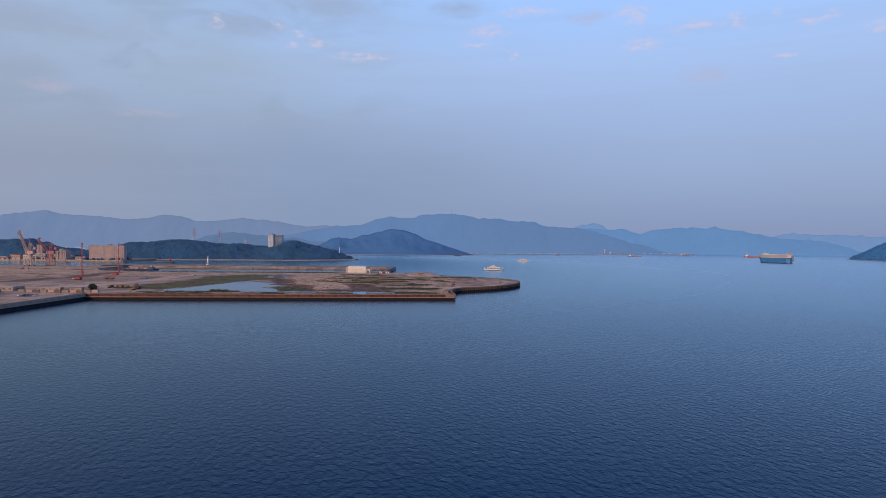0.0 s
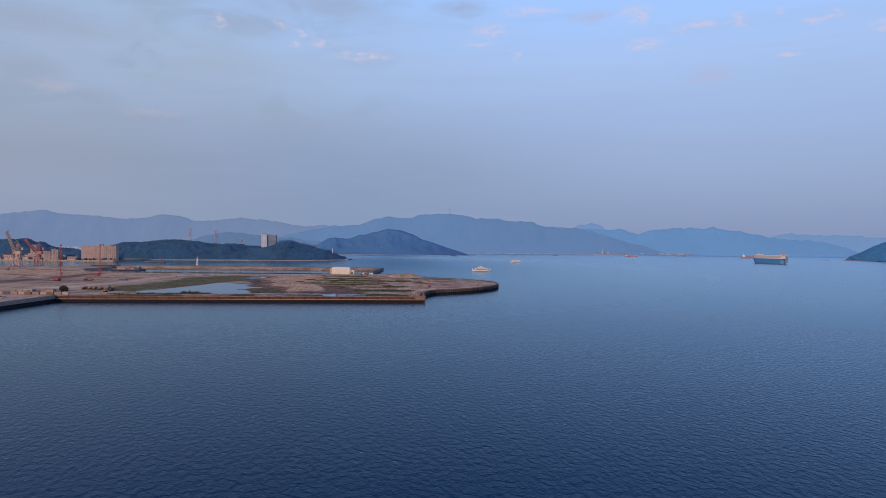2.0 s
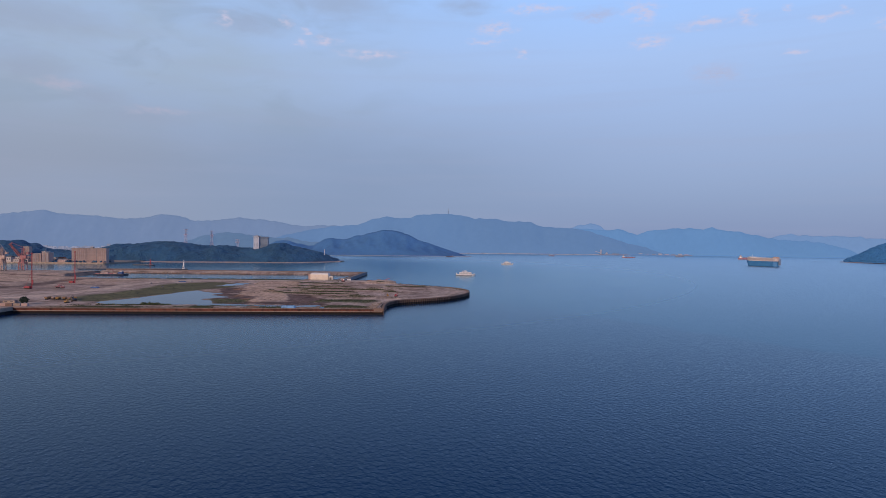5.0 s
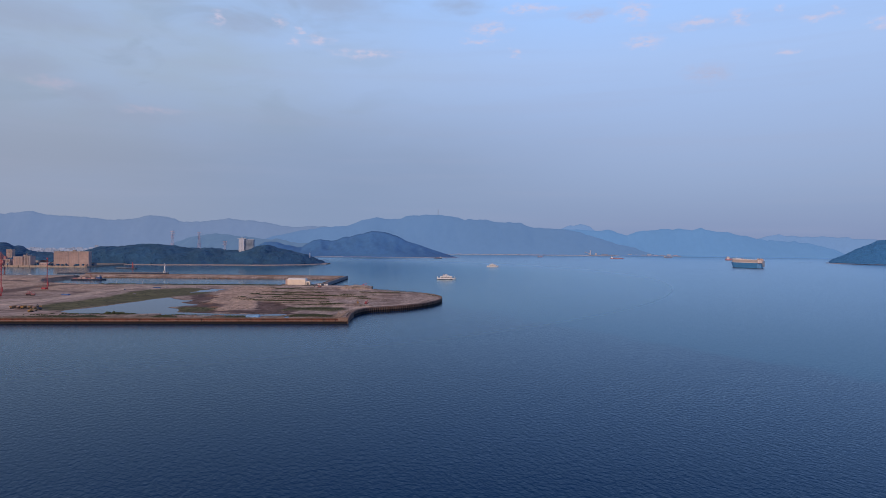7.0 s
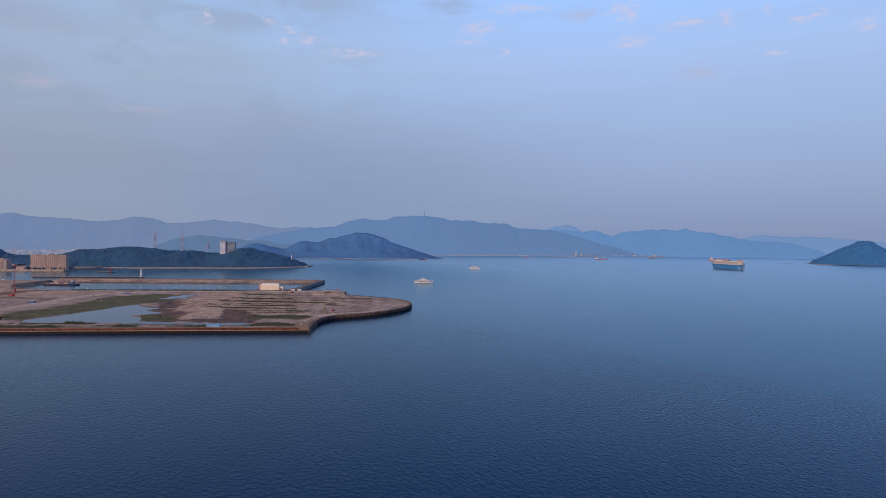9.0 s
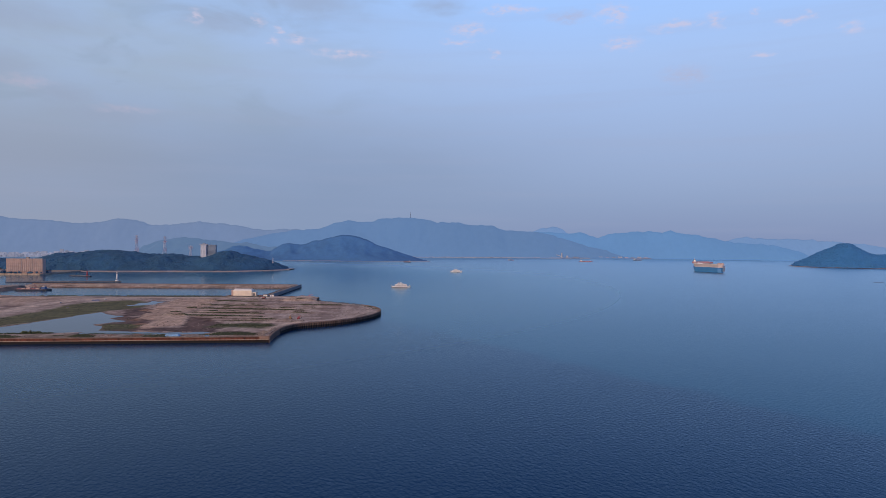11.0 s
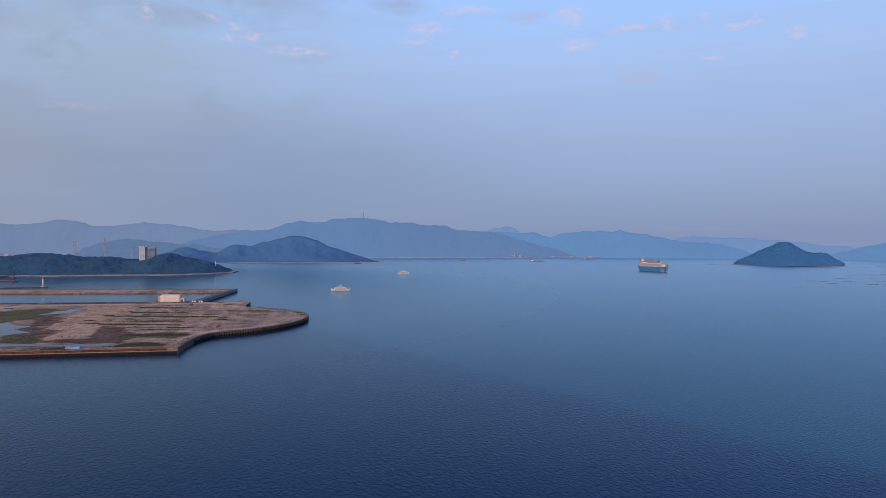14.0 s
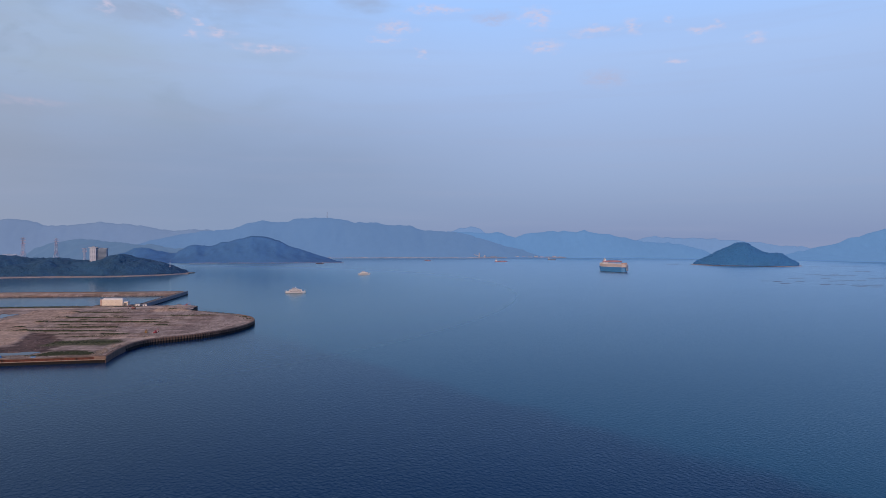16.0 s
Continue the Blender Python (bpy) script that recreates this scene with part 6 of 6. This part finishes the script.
# ---- harbour town ----
def town():
    seafront = thing("town_shore", "low built-up shore with a pale seawall", "shore", kind="structure")
    part("ground", MB().box(-2100, 1818, -3, -900, 2160, 3.4), CONCRETE, seafront)
    wall = MB().box(0, -1, -2, 29.5, 1, 4.2, 0.2).mesh("seawall_block", CONCRETE)
    for i in range(38):
        part("seawall_block", wall, None, seafront).matrix_basis = pose(-2098 + i * 31.5, 1818, 0)

    def flats(x0, x1, y, depth, z0, z1, floors, bays, label, roof_box=True):
        ob = thing("apartment_block", label, "apartment block", m=pose(x0, y, z0))
        w, h = x1 - x0, z1 - z0
        part("wall", MB().box(0, 0, 0, w, depth, h), PLASTER, ob)
        fh = h / floors
        for f in range(floors):
            part("balcony", MB().box(0.4, -1.3, f * fh + 0.1, w - 0.4, 0.0, f * fh + 1.15), PLASTER, ob)
            part("window_band", MB().box(0.5, -0.08, f * fh + 1.3, w - 0.5, 0.04, f * fh + fh - 0.35), PLASTER_GREY, ob)
        for k in range(bays + 1):
            part("party_wall", MB().box(max(0, k * w / bays - 0.1), -0.9, 0, min(w, k * w / bays + 0.1), -0.02, h), PLASTER, ob)
        # two darker vertical joints, drawn as flat grey strips before the balconies
        for f in (0.42, 0.72):
            part("stair_recess", MB().box(w * f - 0.9, -1.56, 0, w * f + 0.9, -1.45, h), PLASTER_GREY, ob)
        part("roof", MB().box(-0.3, -1.6, h, w + 0.3, depth + 0.3, h + 0.8, 0.2), PLASTER_PALE, ob)
        if roof_box:
            part("plant_room", MB().box(w * 0.52, 3, h + 0.8, w * 0.6, 9, h + 4.5, 0.2), PLASTER_GREY, ob)
            part("aerial", MB().tube((w * 0.56, 6, h + 4.5), (w * 0.56, 6, h + 10), 0.25, 0.1, 6), PLASTER_GREY, ob)

    flats(-1006, -906, 1840, 14, 3.4, 44, 14, 18, "long pinkish fourteen-storey apartment block on the shore")
    flats(-1110, -1082.4, 1822, 20, 3.4, 28, 9, 6, "pinkish apartment block stepped beside a taller one", False)
    flats(-1082, -1070.4, 1824, 20, 3.4, 33, 10, 3, "pinkish tower block with a pale end wall")
    flats(-1070, -1060, 1821, 22, 3.4, 30, 9, 2, "pale end tower of an apartment block", False)
    flats(-1338, -1318, 2130, 14, 14, 43, 9, 4, "pale apartment block on the wooded slope", False)
    flats(-1157, -1129, 1838, 14, 3.4, 20, 6, 6, "low pinkish apartment block beside the shore road", False)
    rng = random.Random(11)

    def house(x, y, w, d, h, wall, roof, gable, label):
        ob = thing("town_building", label, "building", group="shore buildings", m=pose(x, y, 3.3, 0, 0, rng.uniform(-8, 8)))
        part("wall", MB().box(0, 0, 0, w, d, h), wall, ob)
        part("roof", MB().gable(0, 0, w, d, h, d * 0.25, 0.5) if gable else MB().box(-0.3, -0.3, h, w + 0.3, d + 0.3, h + 0.6, 0.15), roof, ob)
        n = max(2, int(w / 5))
        for i in range(n):
            part("window", MB().box((i + 0.25) * w / n, -0.1, h * 0.45, (i + 0.75) * w / n, 0.05, h * 0.75), GLASS_DARK, ob)

    x = -1340.0
    while x < -918:
        w = rng.uniform(10, 26)
        big = rng.random() < 0.3
        house(x, rng.uniform(1824, 1834) if not -1020 < x < -890 and not -1135 < x < -1050 else rng.uniform(1862, 1872), w, rng.uniform(9, 16), rng.uniform(9, 15) if big else rng.uniform(4.5, 8), rng.choice((PLASTER_PALE, PLASTER_GREY, PLASTER)), rng.choice((ROOF_GREY, ROOF_RED, PLASTER_GREY)), rng.random() < 0.55, rng.choice(("pale low building along the seafront", "pale flat-roofed seafront building", "greyish shore building with a low roof")))
        x += w + rng.uniform(1, 10)
    x = -1340.0
    while x < -1020:
        w = rng.uniform(12, 22)
        house(x, rng.uniform(1880, 1960), w, rng.uniform(9, 14), rng.uniform(6, 13), rng.choice((PLASTER_PALE, PLASTER_GREY)), rng.choice((ROOF_GREY, PLASTER_GREY)), False, "pale town building behind the seafront")
        x += w + rng.uniform(4, 16)
    cs = [(rng.uniform(-1340, -905), rng.uniform(1824, 1870), 4 + rng.uniform(0.5, 3)) for _ in range(260)]
    tagged(new("shore_trees", clumps("shore_trees", np.array(cs), np.array([rng.uniform(1.5, 3.6) for _ in cs]), WOODS, 0.9, seed=6)), "dark garden trees between the shore buildings", "trees", kind="stuff")


town()


def hotel():
    ob = thing("hilltop_hotel", "pale grey hilltop hotel with open balconies above the dark woods", "hotel", m=pose(-606, 2238, 40))
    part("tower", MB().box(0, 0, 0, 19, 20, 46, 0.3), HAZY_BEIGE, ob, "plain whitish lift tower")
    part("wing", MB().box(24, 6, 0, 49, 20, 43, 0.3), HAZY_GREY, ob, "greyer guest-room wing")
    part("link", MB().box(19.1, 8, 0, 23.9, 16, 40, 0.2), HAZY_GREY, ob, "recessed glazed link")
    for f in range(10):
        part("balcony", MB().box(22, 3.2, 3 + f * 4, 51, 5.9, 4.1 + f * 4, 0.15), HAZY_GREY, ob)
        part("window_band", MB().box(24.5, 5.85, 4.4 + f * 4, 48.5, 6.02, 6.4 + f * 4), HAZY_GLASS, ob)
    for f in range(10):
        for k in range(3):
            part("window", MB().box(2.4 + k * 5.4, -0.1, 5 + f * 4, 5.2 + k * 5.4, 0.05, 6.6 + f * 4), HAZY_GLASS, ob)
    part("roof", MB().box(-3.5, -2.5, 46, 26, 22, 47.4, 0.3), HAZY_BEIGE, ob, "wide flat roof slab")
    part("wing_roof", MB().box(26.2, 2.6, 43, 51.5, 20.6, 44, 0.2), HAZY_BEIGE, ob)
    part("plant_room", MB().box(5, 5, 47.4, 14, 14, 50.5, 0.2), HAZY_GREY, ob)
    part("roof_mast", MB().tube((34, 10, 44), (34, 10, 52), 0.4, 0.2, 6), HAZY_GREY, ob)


hotel()


def pylon(x, y, z0, z1, label, width=17, bands=(0, 1)):
    ob = thing("pylon", label, "pylon", group="power pylons", m=pose(x, y, z0))
    h = z1 - z0
    n = 6
    for i in range(n):
        a, b = i / n, (i + 1) / n
        wa, wb = width * (1 - a) ** 1.25 + 3.2, width * (1 - b) ** 1.25 + 3.2
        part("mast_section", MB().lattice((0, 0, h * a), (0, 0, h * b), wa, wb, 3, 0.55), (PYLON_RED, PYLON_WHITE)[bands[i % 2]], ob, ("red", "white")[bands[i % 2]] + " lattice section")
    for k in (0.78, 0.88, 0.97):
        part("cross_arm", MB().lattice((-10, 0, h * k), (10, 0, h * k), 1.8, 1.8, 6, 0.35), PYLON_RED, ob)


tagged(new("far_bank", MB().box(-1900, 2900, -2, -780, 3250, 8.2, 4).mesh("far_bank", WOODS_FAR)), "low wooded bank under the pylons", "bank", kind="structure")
pylon(-1138, 2957, 8, 121.5, "tall red and white lattice power pylon")
pylon(-913, 3000, 8, 76, "smaller pale lattice pylon behind the headland", 9, (1, 1))
pylon(-1084, 3136, 8, 118.5, "tall red and white lattice power pylon farther off")


def far_things():
    mast = thing("radio_mast", "thin grey radio mast on the mountain summit", "radio mast", m=pose(60, 4500, 262))
    part("mast", MB().lattice((0, 0, 0), (0, 0, 46), 4, 1.6, 10, 0.5), HAZY_GREY, mast)
    part("platform", MB().box(-2, -2, 32, 2, 2, 33.5, 0.4), HAZY_GREY, mast)
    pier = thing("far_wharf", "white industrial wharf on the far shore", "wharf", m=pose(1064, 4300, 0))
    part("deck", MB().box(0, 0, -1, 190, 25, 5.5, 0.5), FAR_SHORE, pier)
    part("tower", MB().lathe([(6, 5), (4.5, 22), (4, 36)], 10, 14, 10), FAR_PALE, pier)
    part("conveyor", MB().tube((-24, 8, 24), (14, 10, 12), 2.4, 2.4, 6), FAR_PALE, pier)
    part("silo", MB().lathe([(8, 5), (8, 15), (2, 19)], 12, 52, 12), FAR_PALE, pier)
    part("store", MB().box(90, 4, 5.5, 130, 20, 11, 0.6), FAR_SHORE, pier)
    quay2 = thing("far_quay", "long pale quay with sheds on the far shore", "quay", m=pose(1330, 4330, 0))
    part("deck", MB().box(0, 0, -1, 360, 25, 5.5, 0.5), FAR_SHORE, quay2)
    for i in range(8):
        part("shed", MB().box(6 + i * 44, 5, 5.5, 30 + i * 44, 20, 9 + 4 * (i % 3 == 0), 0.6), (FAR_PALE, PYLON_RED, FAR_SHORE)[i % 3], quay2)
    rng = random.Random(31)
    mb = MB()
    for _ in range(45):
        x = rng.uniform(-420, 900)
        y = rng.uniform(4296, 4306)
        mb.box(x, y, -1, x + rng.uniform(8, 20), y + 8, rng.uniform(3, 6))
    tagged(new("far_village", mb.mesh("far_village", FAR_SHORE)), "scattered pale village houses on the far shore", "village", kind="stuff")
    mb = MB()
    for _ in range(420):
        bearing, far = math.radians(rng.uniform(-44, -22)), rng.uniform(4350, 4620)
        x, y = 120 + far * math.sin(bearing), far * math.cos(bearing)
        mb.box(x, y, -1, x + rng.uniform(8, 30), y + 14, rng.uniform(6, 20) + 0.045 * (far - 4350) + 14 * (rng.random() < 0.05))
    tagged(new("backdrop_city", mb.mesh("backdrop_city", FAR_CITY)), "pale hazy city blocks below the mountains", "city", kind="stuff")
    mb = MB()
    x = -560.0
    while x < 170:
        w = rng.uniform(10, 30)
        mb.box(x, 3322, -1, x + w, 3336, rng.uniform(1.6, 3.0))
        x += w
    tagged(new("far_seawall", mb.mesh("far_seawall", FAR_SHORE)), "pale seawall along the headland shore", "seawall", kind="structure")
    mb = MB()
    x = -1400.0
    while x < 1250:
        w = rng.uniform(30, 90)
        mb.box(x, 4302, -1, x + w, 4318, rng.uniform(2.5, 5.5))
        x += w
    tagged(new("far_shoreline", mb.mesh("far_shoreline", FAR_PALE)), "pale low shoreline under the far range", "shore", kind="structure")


far_things()
